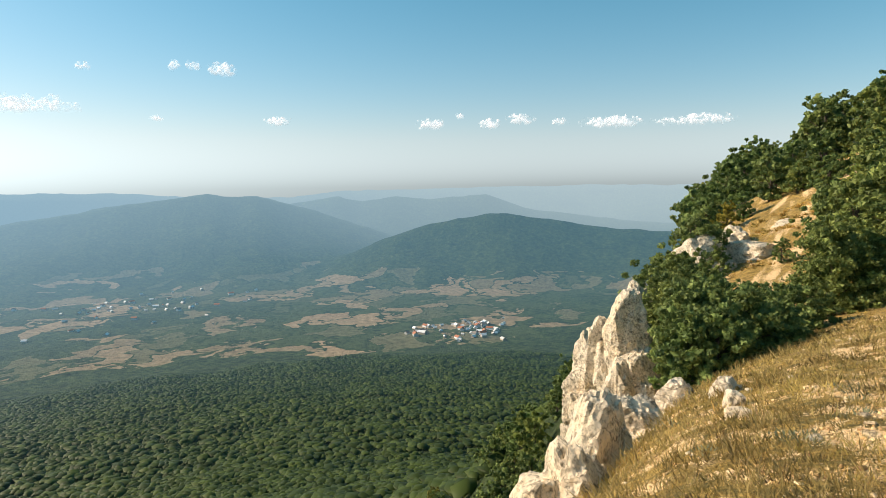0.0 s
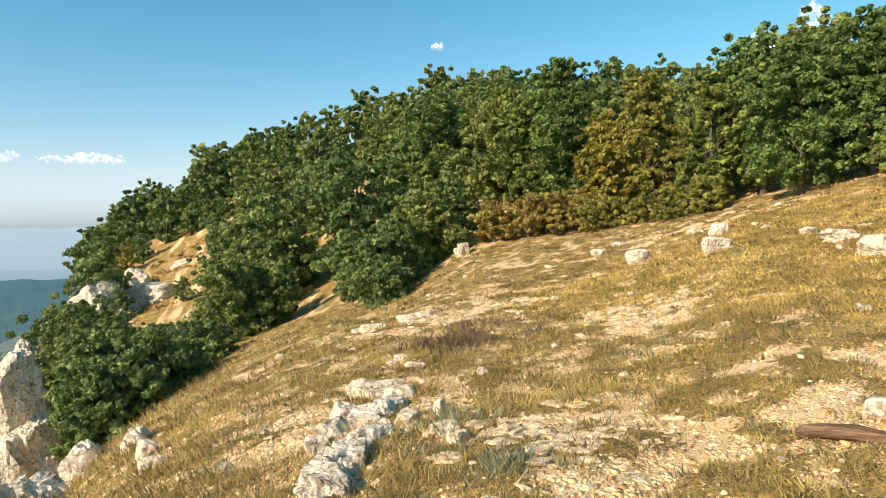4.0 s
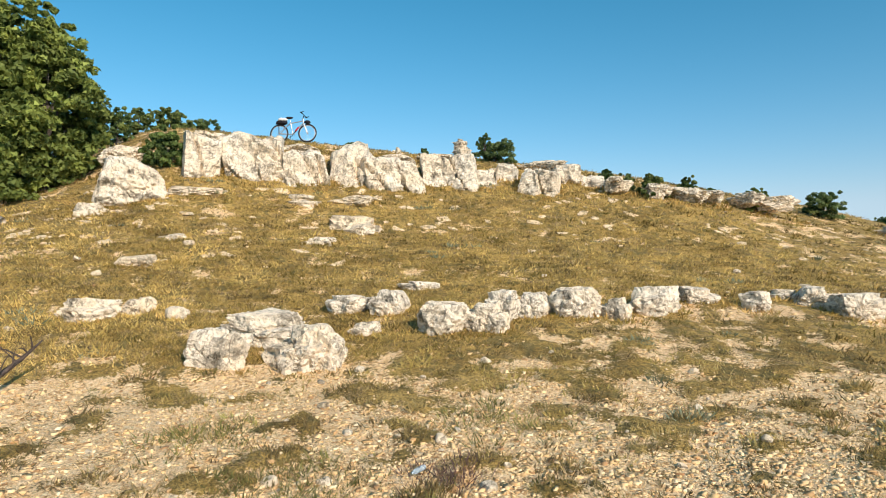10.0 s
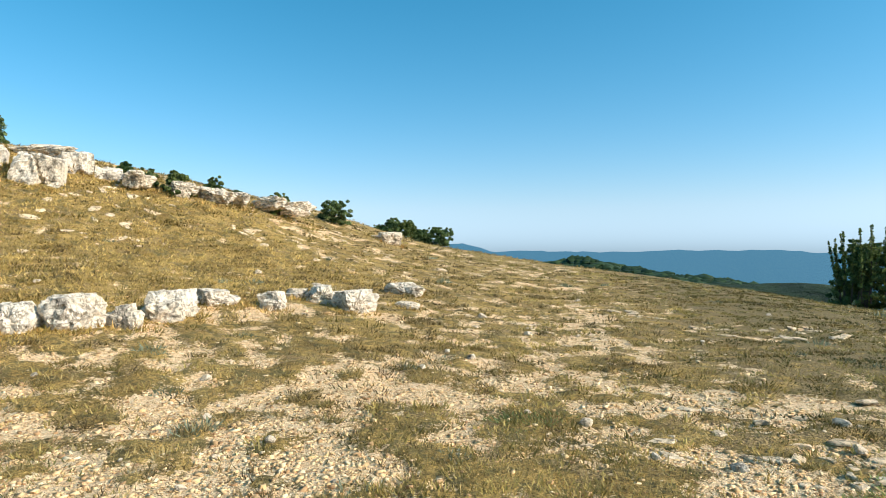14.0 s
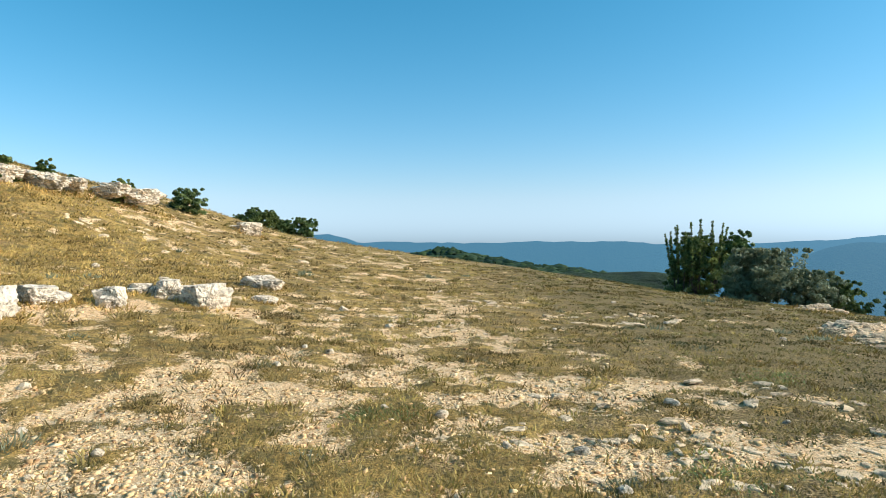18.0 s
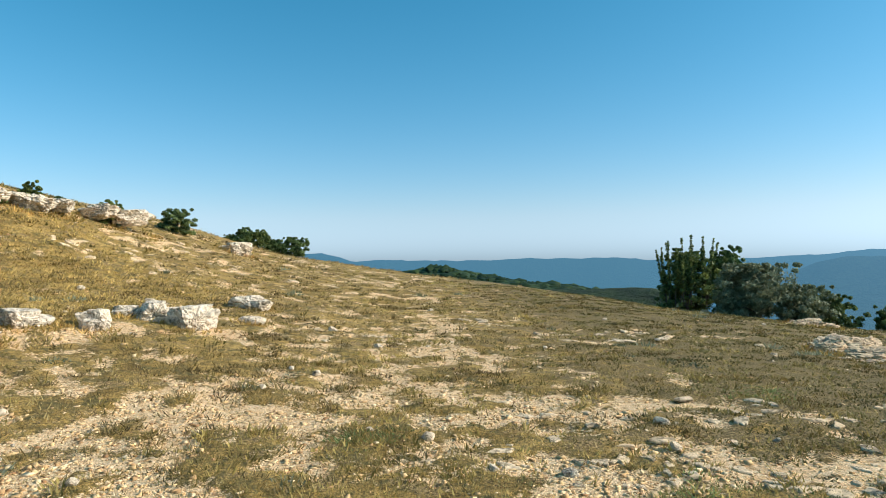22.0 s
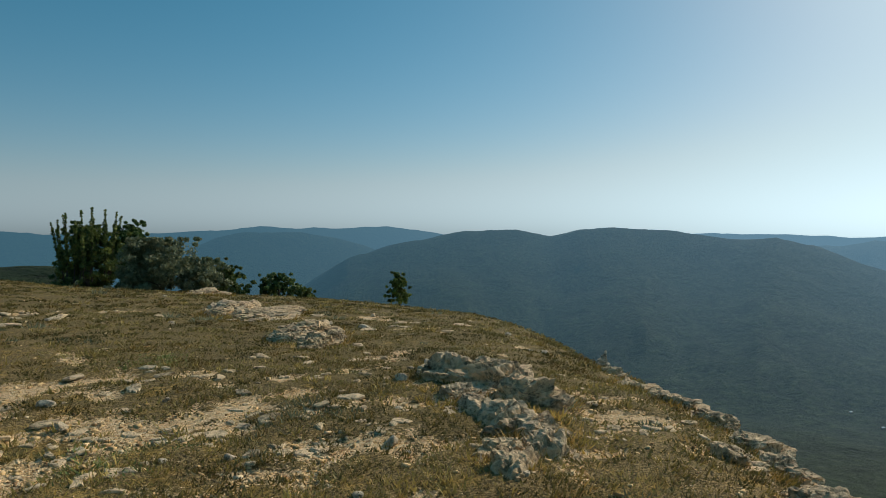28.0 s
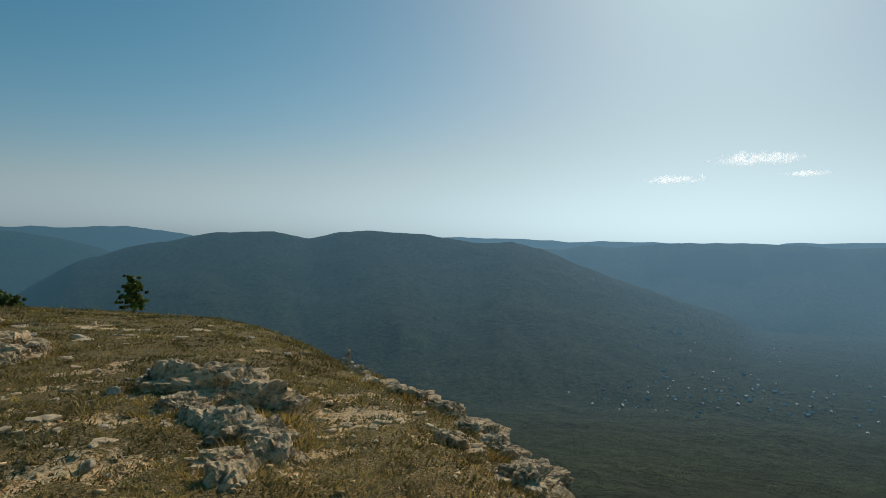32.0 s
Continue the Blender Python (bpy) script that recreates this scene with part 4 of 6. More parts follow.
boulder(-59.7, 5.47, 0.20, 0.16, 0.14, 0.07)
boulder(-63.5, 5.79, 0.21, 0.17, 0.14, 0.09)
boulder(-62.6, 5.58, 0.12, 0.12, 0.07, 0.08)
boulder(-61.0, 6.29, 0.12, 0.12, 0.07, 0.10)
boulder(-26.5, 6.51, 0.12, 0.12, 0.16, -0.36)
outcrop_rock(-204.7, 10.40, 0.49, 0.39, 0.37, -0.10)
outcrop_rock(-206.1, 9.70, 0.31, 0.25, 0.32, -0.10)
outcrop_rock(-199.1, 14.91, 0.58, 0.47, 0.37, -0.24)
outcrop_rock(-201.3, 13.98, 0.71, 0.57, 0.27, -0.21)
outcrop_rock(-196.9, 23.91, 0.62, 0.49, 0.32, -0.60)
for az, r, w, d, h, base in ((-217.9, 7.1, 0.85, 0.8, 0.40, -0.14), (-220.4, 6.7, 0.9, 0.9, 0.46, -0.18), (-223.0, 6.1, 0.85, 0.8, 0.46, -0.22), (-222.3, 5.2, 0.75, 0.8, 0.40, -0.2), (-224.7, 4.6, 0.5, 0.7, 0.42, -0.26),
                             (-222.9, 4.15, 0.5, 0.6, 0.30, -0.16), (-219.6, 5.7, 0.6, 0.6, 0.22, -0.09), (-220.6, 4.6, 0.45, 0.5, 0.2, -0.09), (-217.0, 6.2, 0.5, 0.5, 0.2, -0.08), (-224.8, 5.3, 0.4, 0.5, 0.34, -0.26)):
    block("outcrop_rock", az, r, w, d, h, base, GREYS, "rough grey pitted limestone outcrop with a dark shaded face", "outcrop", "rim outcrops", 40)
for az, r, w in ((-231.2, 9.6, 0.5), (-233.4, 8.6, 0.6), (-236.0, 7.6, 0.7), (-238.6, 7.1, 0.6), (-241.4, 6.5, 0.7), (-243.8, 6.1, 0.5), (-246.6, 5.6, 0.6), (-249.4, 5.1, 0.6), (-240.0, 5.6, 0.5), (-245.0, 4.9, 0.5)):
    block("outcrop_rock", az, r, w, w * 0.9, 0.22, float(height(*at_az(az, r))) - 0.10, GREYS, "low grey limestone crust along the rim", "outcrop", "rim outcrops", 40)
# rib of bleached rock breaking out of the north slope
for k in range(9):
    t = k / 8
    x, y = 1.30 + 1.8 * t, 4.62 + 2.5 * t + 0.12 * math.sin(k * 1.9)
    az, r = math.degrees(math.atan2(-x, y)), math.hypot(x, y)
    block("rock_slab", az, r, 0.40 - 0.1 * t, 0.5, 0.26 - 0.1 * t, zg(x, y) - 0.06, BOULDERS, "bleached limestone rib breaking out of the slope", "rock slab", "rock slabs", 60)
slab_rock(-21.2, 7.70, 0.65, 0.52, 0.30, -0.58)
slab_rock(-23.3, 7.30, 0.51, 0.45, 0.22, -0.50)
slab_rock(-19.5, 7.00, 0.41, 0.60, 0.30, -0.56)
slab_rock(-17.9, 6.30, 0.44, 0.52, 0.34, -0.54)
slab_rock(-16.3, 5.90, 0.34, 0.45, 0.30, -0.56)
slab_rock(-20.3, 5.90, 0.34, 0.38, 0.16, -0.44)
slab_rock(-24.1, 6.40, 0.27, 0.26, 0.12, -0.37)
slab_rock(-26.6, 5.80, 0.27, 0.30, 0.14, -0.34)
slab_rock(-27.2, 15.00, 0.95, 0.60, 0.22, -0.82)
slab_rock(-22.9, 14.60, 0.88, 0.52, 0.22, -0.98)
slab_rock(-25.5, 9.10, 0.34, 0.30, 0.12, -0.55)
slab_rock(-24.5, 9.90, 0.34, 0.30, 0.12, -0.62)


def ledge_face(az, wide, r, z0, z1, seed, slant):
    """One block of the low cliff: a pitted, jointed face that meets its neighbours at dark narrow cracks, with a worn flat top."""
    rg = np.random.default_rng(seed)
    W, H, D = r * radians(wide), z1 - z0, 1.5
    nu, nf, nt_ = max(8, int(W / 0.055)), 26, 12
    prof = [(0.0, t * H) for t in np.linspace(-0.45, 0.88, nf)] + [(0.05, 0.96 * H), (0.13, 0.99 * H)] + [(D * t ** 1.3 + 0.24, H * (1 + 0.10 * t)) for t in np.linspace(0, 1, nt_)]
    off = Vector((seed * 5.1, seed * 2.3, 0))
    v, f = [], []
    tilt = rg.uniform(-0.14, 0.14)
    for i in range(nu):
        u = i / (nu - 1)
        e = min(u, 1 - u) * W
        back = 0.34 * max(0.0, 1 - e / 0.075) ** 2
        for q, zz in prof:
            p = Vector(((u - 0.5) * W, q, zz))
            crack = max(0.0, 1 - abs(noise.noise(Vector((p.x * 1.1 + zz * 0.5, q * 0.7, zz * 0.35)) + off)) / 0.05)
            d = 0.17 * noise.noise(p * 1.4 + off) + 0.16 * noise.noise(p * 0.7 - off) + 0.09 * noise.fractal(p * 3.6 + off, 0.8, 2.0, 4) - 0.2 * crack
            top = 0.22 * H * noise.noise(Vector((p.x * 1.3, q, 0)) + off) + tilt * p.x * 0.7
            v.append((p.x + slant * (zz - H * 0.5) + 0.04 * noise.noise(p * 3 - off), q - d + back + 0.10 * zz, zz + (top + 0.6 * d - 0.35 * back) * (zz > 0.3 * H)))
    m = len(prof)
    for i in range(nu - 1):
        for j in range(m - 1):
            f.append((i * m + j, (i + 1) * m + j, (i + 1) * m + j + 1, i * m + j + 1))
    ob = new("ledge_rock", mesh_of("ledge_rock", v, f, ROCK))
    x, y = at_az(az, r)
    ob.matrix_world = Matrix.LocRotScale((x, y, z0), Euler((0, 0, radians(az + rg.uniform(-11, 11)))), (1, 1, 1))
    ROCK_SPOTS.append((*at_az(az, r + 0.35), W * 0.5, 0.55, radians(az)))
    return tagged(ob, "white cracked limestone block of the low cliff band", "rock", "ledge blocks")


# az of each joint, and the slant of the crack at its far end
JOINTS = ((-92.3, 0.0), (-95.2, 0.1), (-100.4, -0.45), (-104.2, 0.15), (-107.4, 0.05), (-110.8, -0.4), (-112.4, -0.35), (-117.3, 0.1), (-119.2, 0.0), (-121.0, 0.15), (-124.4, 0.2), (-126.6, 0.0), (-128.6, 0.0))
for k, ((a0, s0), (a1, s1)) in enumerate(zip(JOINTS, JOINTS[1:])):
    mid = (a0 + a1) / 2
    z_top = np.interp(-mid, [92, 96, 100, 104, 112, 118, 126, 130], [4.92, 4.95, 4.72, 4.62, 4.52, 4.36, 4.18, 3.95]) + (-0.10, 0.08, -0.22, 0.10, -0.06, -0.30, 0.04)[k % 7]
    tall = np.interp(-mid, [92, 98, 112, 120, 124, 129], [1.15, 1.3, 1.08, 0.8, 0.78, 0.45]) * (1.0 if a0 - a1 > 2.4 else 0.85)
    r = min(np.linspace(18.0, 20.6, 40), key=lambda q: abs(zg(*at_az(mid, q)) - (z_top - tall + 0.05)))
    ledge_face(mid, a0 - a1 + 0.28, float(r), z_top - tall, z_top, 300 + k, (s0 + s1) / 2)

# ---- limestone pavement showing through the turf ----
def plate_mesh(seed):
    rg = np.random.default_rng(seed)
    n = 8
    ang = np.sort(rg.uniform(0, 2 * np.pi, n) * 0.4 + np.arange(n) / n * 2 * np.pi)
    rad = rg.uniform(0.65, 1.05, n)
    v, f = [], []
    for s, z in ((1.0, -1.0), (1.0, 0.2), (0.86, 0.8), (0.4, 1.0)):
        for a, q in zip(ang, rad):
            v.append((q * s * math.cos(a), q * s * math.sin(a), z + rg.uniform(-0.22, 0.22) * (z > 0)))
    for i in range(3):
        for j in range(n):
            f.append((i * n + j, i * n + (j + 1) % n, (i + 1) * n + (j + 1) % n, (i + 1) * n + j))
    f.append(tuple(3 * n + j for j in range(n)))
    return mesh_of("slab_piece", v, f, PAVE)


PLATES = [plate_mesh(k) for k in range(7)]


def pavement(x0, y0, w, d, n, seed, size=0.2):
    rg = np.random.default_rng(seed)
    top = new("rock_pavement")
    top.location = (x0, y0, zg(x0, y0))
    for k in range(int(n * (1.7 if y0 > 0 else 0.8))):
        x, y = x0 + rg.normal() * w * 0.38, y0 + rg.normal() * d * 0.38
        s = size * rg.uniform(0.18, 0.85) * (0.75 if x0 < 12 else 0.95)
        ob = new("slab_piece", PLATES[int(rg.integers(7))])
        ob.parent = top
        z0 = zg(x, y)
        tilt = Vector((z0 - zg(x + 0.4, y), z0 - zg(x, y + 0.4), 0.4)).to_track_quat("Z", "X").to_matrix().to_4x4()
        ob.matrix_basis = Matrix.Translation((x - x0, y - y0, z0 - top.location.z + 0.002)) @ tilt @ Matrix.LocRotScale((0, 0, 0), Euler((rg.normal() * 0.05, rg.normal() * 0.05, rg.uniform(0, 6.3))), (s * 1.25, s * 0.85, 0.010 + s * 0.035))
    return tagged(top, "bleached limestone pavement broken into small slabs", "rock pavement", "pavement patches")


for k, (x, y, w, d, n, s) in enumerate((
        (3.4, 4.5, 1.0, 0.9, 26, 0.22), (6.3, 12.5, 2.0, 1.4, 16, 0.4), (7.9, 12.2, 1.8, 1.2, 14, 0.4), (8.3, 8.4, 2.0, 1.6, 26, 0.28), (2.4, 3.5, 0.8, 0.6, 14, 0.16),
        (1.9, 6.2, 0.9, 0.9, 16, 0.22), (0.5, -7.4, 1.0, 0.6, 16, 0.22), (0.2, -5.6, 1.0, 1.2, 22, 0.2), (-0.7, -6.0, 1.3, 0.8, 22, 0.2),
        (-1.6, -7.6, 1.4, 0.9, 20, 0.22), (-1.35, -5.4, 1.2, 0.7, 22, 0.2), (2.7, -15.6, 1.8, 1.4, 18, 0.35), (0.4, -14.1, 2.0, 1.2, 14, 0.35),
        (-1.5, -15.2, 1.8, 1.2, 12, 0.35), (3.4, -11.9, 2.4, 1.6, 24, 0.25), (-0.6, -4.7, 0.8, 0.7, 18, 0.15), (-2.0, -4.6, 0.9, 0.9, 26, 0.16))):
    pavement(x, y, w, d, n, 100 + k, s)
for k, (x, y, w, d, n, s) in enumerate((
        (-2.4, -5.3, 1.2, 1.0, 26, 0.18), (-2.8, -6.6, 1.6, 1.2, 26, 0.2), (-4.6, -7.2, 1.6, 1.6, 24, 0.25), (-4.6, -3.9, 1.4, 1.2, 30, 0.18), (-6.9, -10.4, 3.0, 2.4, 26, 0.35),
        (-5.6, -12.5, 3.0, 2.4, 20, 0.4), (-5.0, -5.5, 1.5, 1.8, 24, 0.2), (15.0, -2.0, 3.0, 3.0, 30, 0.3), (15.5, -6.5, 3.0, 3.0, 30, 0.3), (13.5, -10.5, 3.0, 3.0, 28, 0.28),
        (11.5, -14.5, 3.0, 3.0, 24, 0.28), (16.0, 2.0, 2.4, 2.4, 20, 0.3), (9.0, -18.0, 4.0, 3.0, 22, 0.35), (15.5, -12.0, 2.6, 3.0, 24, 0.3), (13.0, -18.5, 3.0, 3.0, 24, 0.3))):
    pavement(x, y, w, d, n, 140 + k, s)
for k, (x, y, w, d, n, s) in enumerate(((6.6, 13.4, 1.6, 0.7, 18, 0.2), (5.4, 13.6, 1.2, 0.6, 14, 0.18), (7.8, 12.7, 1.6, 0.7, 16, 0.22), (8.0, 7.6, 1.8, 1.2, 40, 0.22), (3.2, 4.5, 1.1, 0.8, 44, 0.2), (2.5, 6.2, 1.0, 0.9, 30, 0.16), (2.2, 7.4, 0.9, 0.9, 26, 0.18))):
    pavement(x, y, w, d, n, 180 + k, s)

# ---- campfire place ----
def soot_rock():
    m, nt, b = material("sooty_stone", 0.95)
    n = noise_node(nt, 6, 6, 0.7, geo_pos(nt))
    nt.links.new(ramp(nt, n.outputs[0], (0.4, (0.05, 0.04, 0.035)), (0.5, (0.42, 0.36, 0.30)), (0.7, (0.66, 0.60, 0.52))), b.inputs["Base Color"])
    bump(nt, b, n.outputs[0], 0.6, 0.02)
    return m


SOOT = soot_rock()
FIRE_STONES = [rock_mesh("stone", 60 + k, 2, 1.0, SOOT, 0.03) for k in range(3)] + [rock_mesh("stone", 70 + k, 2, 1.0, GRAVEL, 0.03) for k in range(4)]
ring = new("campfire_ring")
ring.location = (4.45, 1.70, zg(4.45, 1.70))
rg = np.random.default_rng(5)
for k in range(120):
    a = rg.uniform(0, 2 * math.pi)
    q = rg.uniform(0.05, 1.0) ** 0.6
    s = (0.028 + 0.062 * rg.random() ** 1.5) * (1.15 if q < 0.75 else 0.7)
    x, y = 4.45 + 0.66 * q * math.cos(a), 1.70 + 0.80 * q * math.sin(a)
    ob = new("stone", FIRE_STONES[(k // 4) % 3 if k % 4 == 0 and q < 0.7 else 3 + k % 4])
    ob.parent = ring
    ob.matrix_basis = Matrix.LocRotScale((x - 4.45, y - 1.70, zg(x, y) - ring.location.z + s * 0.35 + 0.05 * max(0, 0.75 - q)), Euler((rg.normal() * 0.32, rg.normal() * 0.32, rg.uniform(0, 6))), (s * 1.3, s * 0.95, s * 0.6))
tagged(ring, "old campfire heap of pale limestone stones, some sooty", "campfire ring")


def wood_material(name, c0, c1, c2):
    m, nt, b = material(name, 0.85)
    mp = N(nt, "ShaderNodeMapping", Scale=(1.5, 22.0, 22.0))
    nt.links.new(obj_coord(nt), mp.inputs["Vector"])
    n = noise_node(nt, 1.6, 7, 0.7, mp.outputs[0])
    nt.links.new(ramp(nt, n.outputs[0], (0.3, c0), (0.5, c1), (0.7, c2)), b.inputs["Base Color"])
    bump(nt, b, n.outputs[0], 0.9, 0.02)
    return m


def log(name, a, b_, radius, mat, label, lift=0.6):
    """A split, tapered log between two ground points, with a rough outline and cut ends."""
    pa, pb = Vector((*a, zg(*a) + radius * lift)), Vector((*b_, zg(*b_) + radius * lift))
    length = (pb - pa).length
    rings_, sides, v, f = 18, 12, [], []
    for i in range(rings_):
        t = i / (rings_ - 1)
        end = min(1.0, 0.55 + 6 * min(t, 1 - t))
        for s in range(sides):
            ang = 2 * math.pi * s / sides
            q = radius * end * (1 + 0.22 * noise.noise(Vector((t * 5, math.cos(ang) * 1.3, math.sin(ang) * 1.3)) + Vector((length, 0, 0))))
            v.append(((t - 0.5) * length, q * math.cos(ang) * 1.15, q * math.sin(ang) * 0.9 + 0.03 * math.sin(t * 4)))
    for i in range(rings_ - 1):
        for s in range(sides):
            f.append((i * sides + s, i * sides + (s + 1) % sides, (i + 1) * sides + (s + 1) % sides, (i + 1) * sides + s))
    f.append(tuple(range(sides)))
    f.append(tuple((rings_ - 1) * sides + s for s in reversed(range(sides))))
    ob = new(name, mesh_of(name, v, f, mat))
    ob.data.shade_smooth()
    ob.matrix_world = Matrix.Translation((pa + pb) / 2) @ (pb - pa).to_track_quat("X", "Z").to_matrix().to_4x4()
    return tagged(ob, label, "log")


log("charred_log", (3.98, 2.95), (4.36, 2.42), 0.055, wood_material("charred_wood", (0.04, 0.025, 0.018), (0.16, 0.09, 0.05), (0.38, 0.24, 0.13)), "half burnt dark log lying beside the campfire stones")
log("fallen_log", (18.3, 5.0), (17.0, 3.05), 0.15, wood_material("grey_wood", (0.22, 0.17, 0.12), (0.58, 0.48, 0.36), (0.76, 0.67, 0.54)), "weathered grey fallen log at the edge of the wood")

# dead branch
v_, f_ = [], []
b0, b1 = Vector((7.0, 1.7, zg(7.0, 1.7) + 0.02)), Vector((7.75, 1.2, zg(7.75, 1.2) + 0.42))
tube(v_, f_, [b0, b0.lerp(b1, 0.35) + Vector((0, 0.02, 0.02)), b0.lerp(b1, 0.7), b1], [0.035, 0.03, 0.02, 0.008])
for k in range(9):
    s = b0.lerp(b1, 0.3 + 0.07 * k)
    e = s + Vector((rng.uniform(-0.15, 0.3), rng.uniform(-0.3, 0.3), rng.uniform(0.05, 0.3)))
    tube(v_, f_, [s, s.lerp(e, 0.5) + Vector((0, 0, 0.03)), e], [0.012, 0.008, 0.003], 4)
tagged(new("dead_branch", mesh_of("dead_branch", v_, f_, wood_material("dead_wood", (0.04, 0.03, 0.025), (0.10, 0.07, 0.055), (0.17, 0.13, 0.10)))), "dark dead branch with bare twigs lying in the grass", "branch")

# crumpled bottle in the grass
m_, nt_, b_ = material("clear_blue_plastic", 0.2)
b_.inputs["Base Color"].default_value = (0.65, 0.75, 0.8, 1)
b_.inputs["Transmission Weight"].default_value = 0.6
v_, f_ = [], []
tube(v_, f_, [Vector((0, 0, 0)), Vector((0.03, 0, 0)), Vector((0.11, 0.004, 0)), Vector((0.14, 0, 0)), Vector((0.155, 0, 0)), Vector((0.17, 0, 0))], [0.02, 0.028, 0.026, 0.024, 0.011, 0.011], 12)
bottle = tagged(new("plastic_bottle", mesh_of("plastic_bottle", v_, f_, m_)), "small clear plastic bottle lying in the heath", "bottle")
bottle.matrix_world = pose(4.32, -1.55, zg(4.32, -1.55) + 0.05, 0, 8, 110) @ Matrix.Scale(0.75, 4)


# ---- cairns ----
def cairn(x, y, stones, label):
    top = new("cairn")
    z0 = zg(x, y)
    top.location = (x, y, z0)
    z = 0.0
    for k, (w, h, dx) in enumerate(stones):
        ob = new("cairn_stone", BOULDERS[(k * 3 + 1) % len(BOULDERS)])
        ob.parent = top
        ob.matrix_basis = Matrix.LocRotScale((dx, 0.02 * k, z + h * 0.45), Euler((0.05 * k, 0.04, 1.3 * k)), (w * 0.6, w * 0.55, h * 0.78))
        z += h * 0.86
    return tagged(top, label, "cairn", "cairns")


cx, cy = at_az(-116.2, 22.4)
cairn(cx, cy, ((0.72, 0.22, 0.0), (0.62, 0.20, -0.03), (0.52, 0.18, 0.02), (0.52, 0.16, 0.03), (0.22, 0.10, 0.0)), "stacked white limestone cairn beside a juniper bush")
cx, cy = at_az(-110.5, 22.0)
cairn(cx, cy, ((0.26, 0.12, 0), (0.18, 0.11, 0.01), (0.12, 0.09, 0)), "tiny white stone cairn on the ridge")
cx, cy = at_az(-230.5, 10.6)
cairn(cx, cy, ((0.22, 0.08, 0), (0.15, 0.08, 0.01), (0.09, 0.08, 0), (0.05, 0.07, 0)), "small dark stone cairn at the rim")

# ---- bicycle on the ridge ----
def plain(name, col, rough=0.5, metal=0.0):
    m, nt, b = material(name, rough)
    n = noise_node(nt, 30, 4, 0.6, obj_coord(nt))
    nt.links.new(mix(nt, 0.25, tuple(col), ramp(nt, n.outputs[0], (0.35, tuple(c * 0.7 for c in col)), (0.65, tuple(min(1, c * 1.2) for c in col)))), b.inputs["Base Color"])
    b.inputs["Metallic"].default_value = metal
    return m


RUBBER, SILVER, BLACK = plain("tyre_rubber", (0.02, 0.02, 0.02), 0.8), plain("silver_paint", (0.5, 0.5, 0.52), 0.35, 0.5), plain("black_cloth", (0.015, 0.015, 0.02), 0.8)
RED, WHITE = plain("red_plastic", (0.6, 0.03, 0.04), 0.4), plain("white_cloth", (0.75, 0.73, 0.7), 0.8)


def torus(big, small, n=36, k=8):
    v = np.array([[(big + small * math.cos(b)) * math.cos(a), small * math.sin(b), (big + small * math.cos(b)) * math.sin(a)] for a in np.linspace(0, 2 * np.pi, n, endpoint=False) for b in np.linspace(0, 2 * np.pi, k, endpoint=False)])
    f = np.array([(i * k + j, i * k + (j + 1) % k, ((i + 1) % n) * k + (j + 1) % k, ((i + 1) % n) * k + j) for i in range(n) for j in range(k)])
    return v, f


def tubes(segments):
    v, f = [], []
    for a, b, r in segments:
        a, b = Vector(a), Vector(b)
        tube(v, f, [a, (a + b) / 2, b], [r, r, r], 8)
    return v, f


def lump(w, d, h, seed):
    me = rock_mesh("bag", seed, 3, 0.3, BLACK, 0.0)
    me.transform(Matrix.Diagonal((w / 2, d / 2, h / 2, 1)))
    return me


bike = new("bicycle")
for x in (-0.53, 0.53):
    wheel = part("wheel", mesh_np("hub", *[np.array(q) for q in tubes([((0, -0.05, 0), (0, 0.05, 0), 0.025)])], SILVER), bike)
    wheel.location = (x, 0, 0.34)
    part("tyre", mesh_np("tyre", *torus(0.325, 0.024), RUBBER, True), wheel)
    part("rim", mesh_np("rim", *torus(0.29, 0.012), SILVER, True), wheel)
    sp = [((0, (-1) ** i * 0.02, 0), (0.29 * math.cos(i * math.pi / 8), 0, 0.29 * math.sin(i * math.pi / 8)), 0.0022) for i in range(16)]
    part("spokes", mesh_of("spokes", *tubes(sp), SILVER), wheel)
part("frame", mesh_of("frame", *tubes([((-0.12, 0, 0.80), (-0.02, 0, 0.30), 0.019), ((-0.12, 0, 0.72), (0.36, 0, 0.80), 0.02), ((-0.02, 0, 0.30), (0.37, 0, 0.72), 0.023), ((-0.02, 0.03, 0.30), (-0.53, 0.05, 0.34), 0.011), ((-0.02, -0.03, 0.30), (-0.53, -0.05, 0.34), 0.011), ((-0.11, 0.02, 0.74), (-0.53, 0.05, 0.34), 0.01), ((-0.11, -0.02, 0.74), (-0.53, -0.05, 0.34), 0.01), ((0.34, 0, 0.88), (0.39, 0, 0.68), 0.024)]), SILVER), bike)
part("fork", mesh_of("fork", *tubes([((0.39, 0.05, 0.68), (0.53, 0.05, 0.34), 0.02), ((0.39, -0.05, 0.68), (0.53, -0.05, 0.34), 0.02), ((0.39, -0.06, 0.68), (0.39, 0.06, 0.68), 0.025)]), WHITE), bike, "white suspension fork")
hb = part("handlebar", mesh_of("handlebar", *tubes([((0.33, 0, 0.88), (0.38, 0, 0.99), 0.017), ((0.38, -0.31, 1.02), (0.38, 0.31, 1.02), 0.014)]), BLACK), bike)
for s in (-1, 1):
    part("grip", mesh_of("grip", *tubes([((0.38, s * 0.22, 1.02), (0.36, s * 0.33, 1.03), 0.022), ((0.36, s * 0.31, 1.03), (0.47, s * 0.30, 1.06), 0.014)]), BLACK), hb)
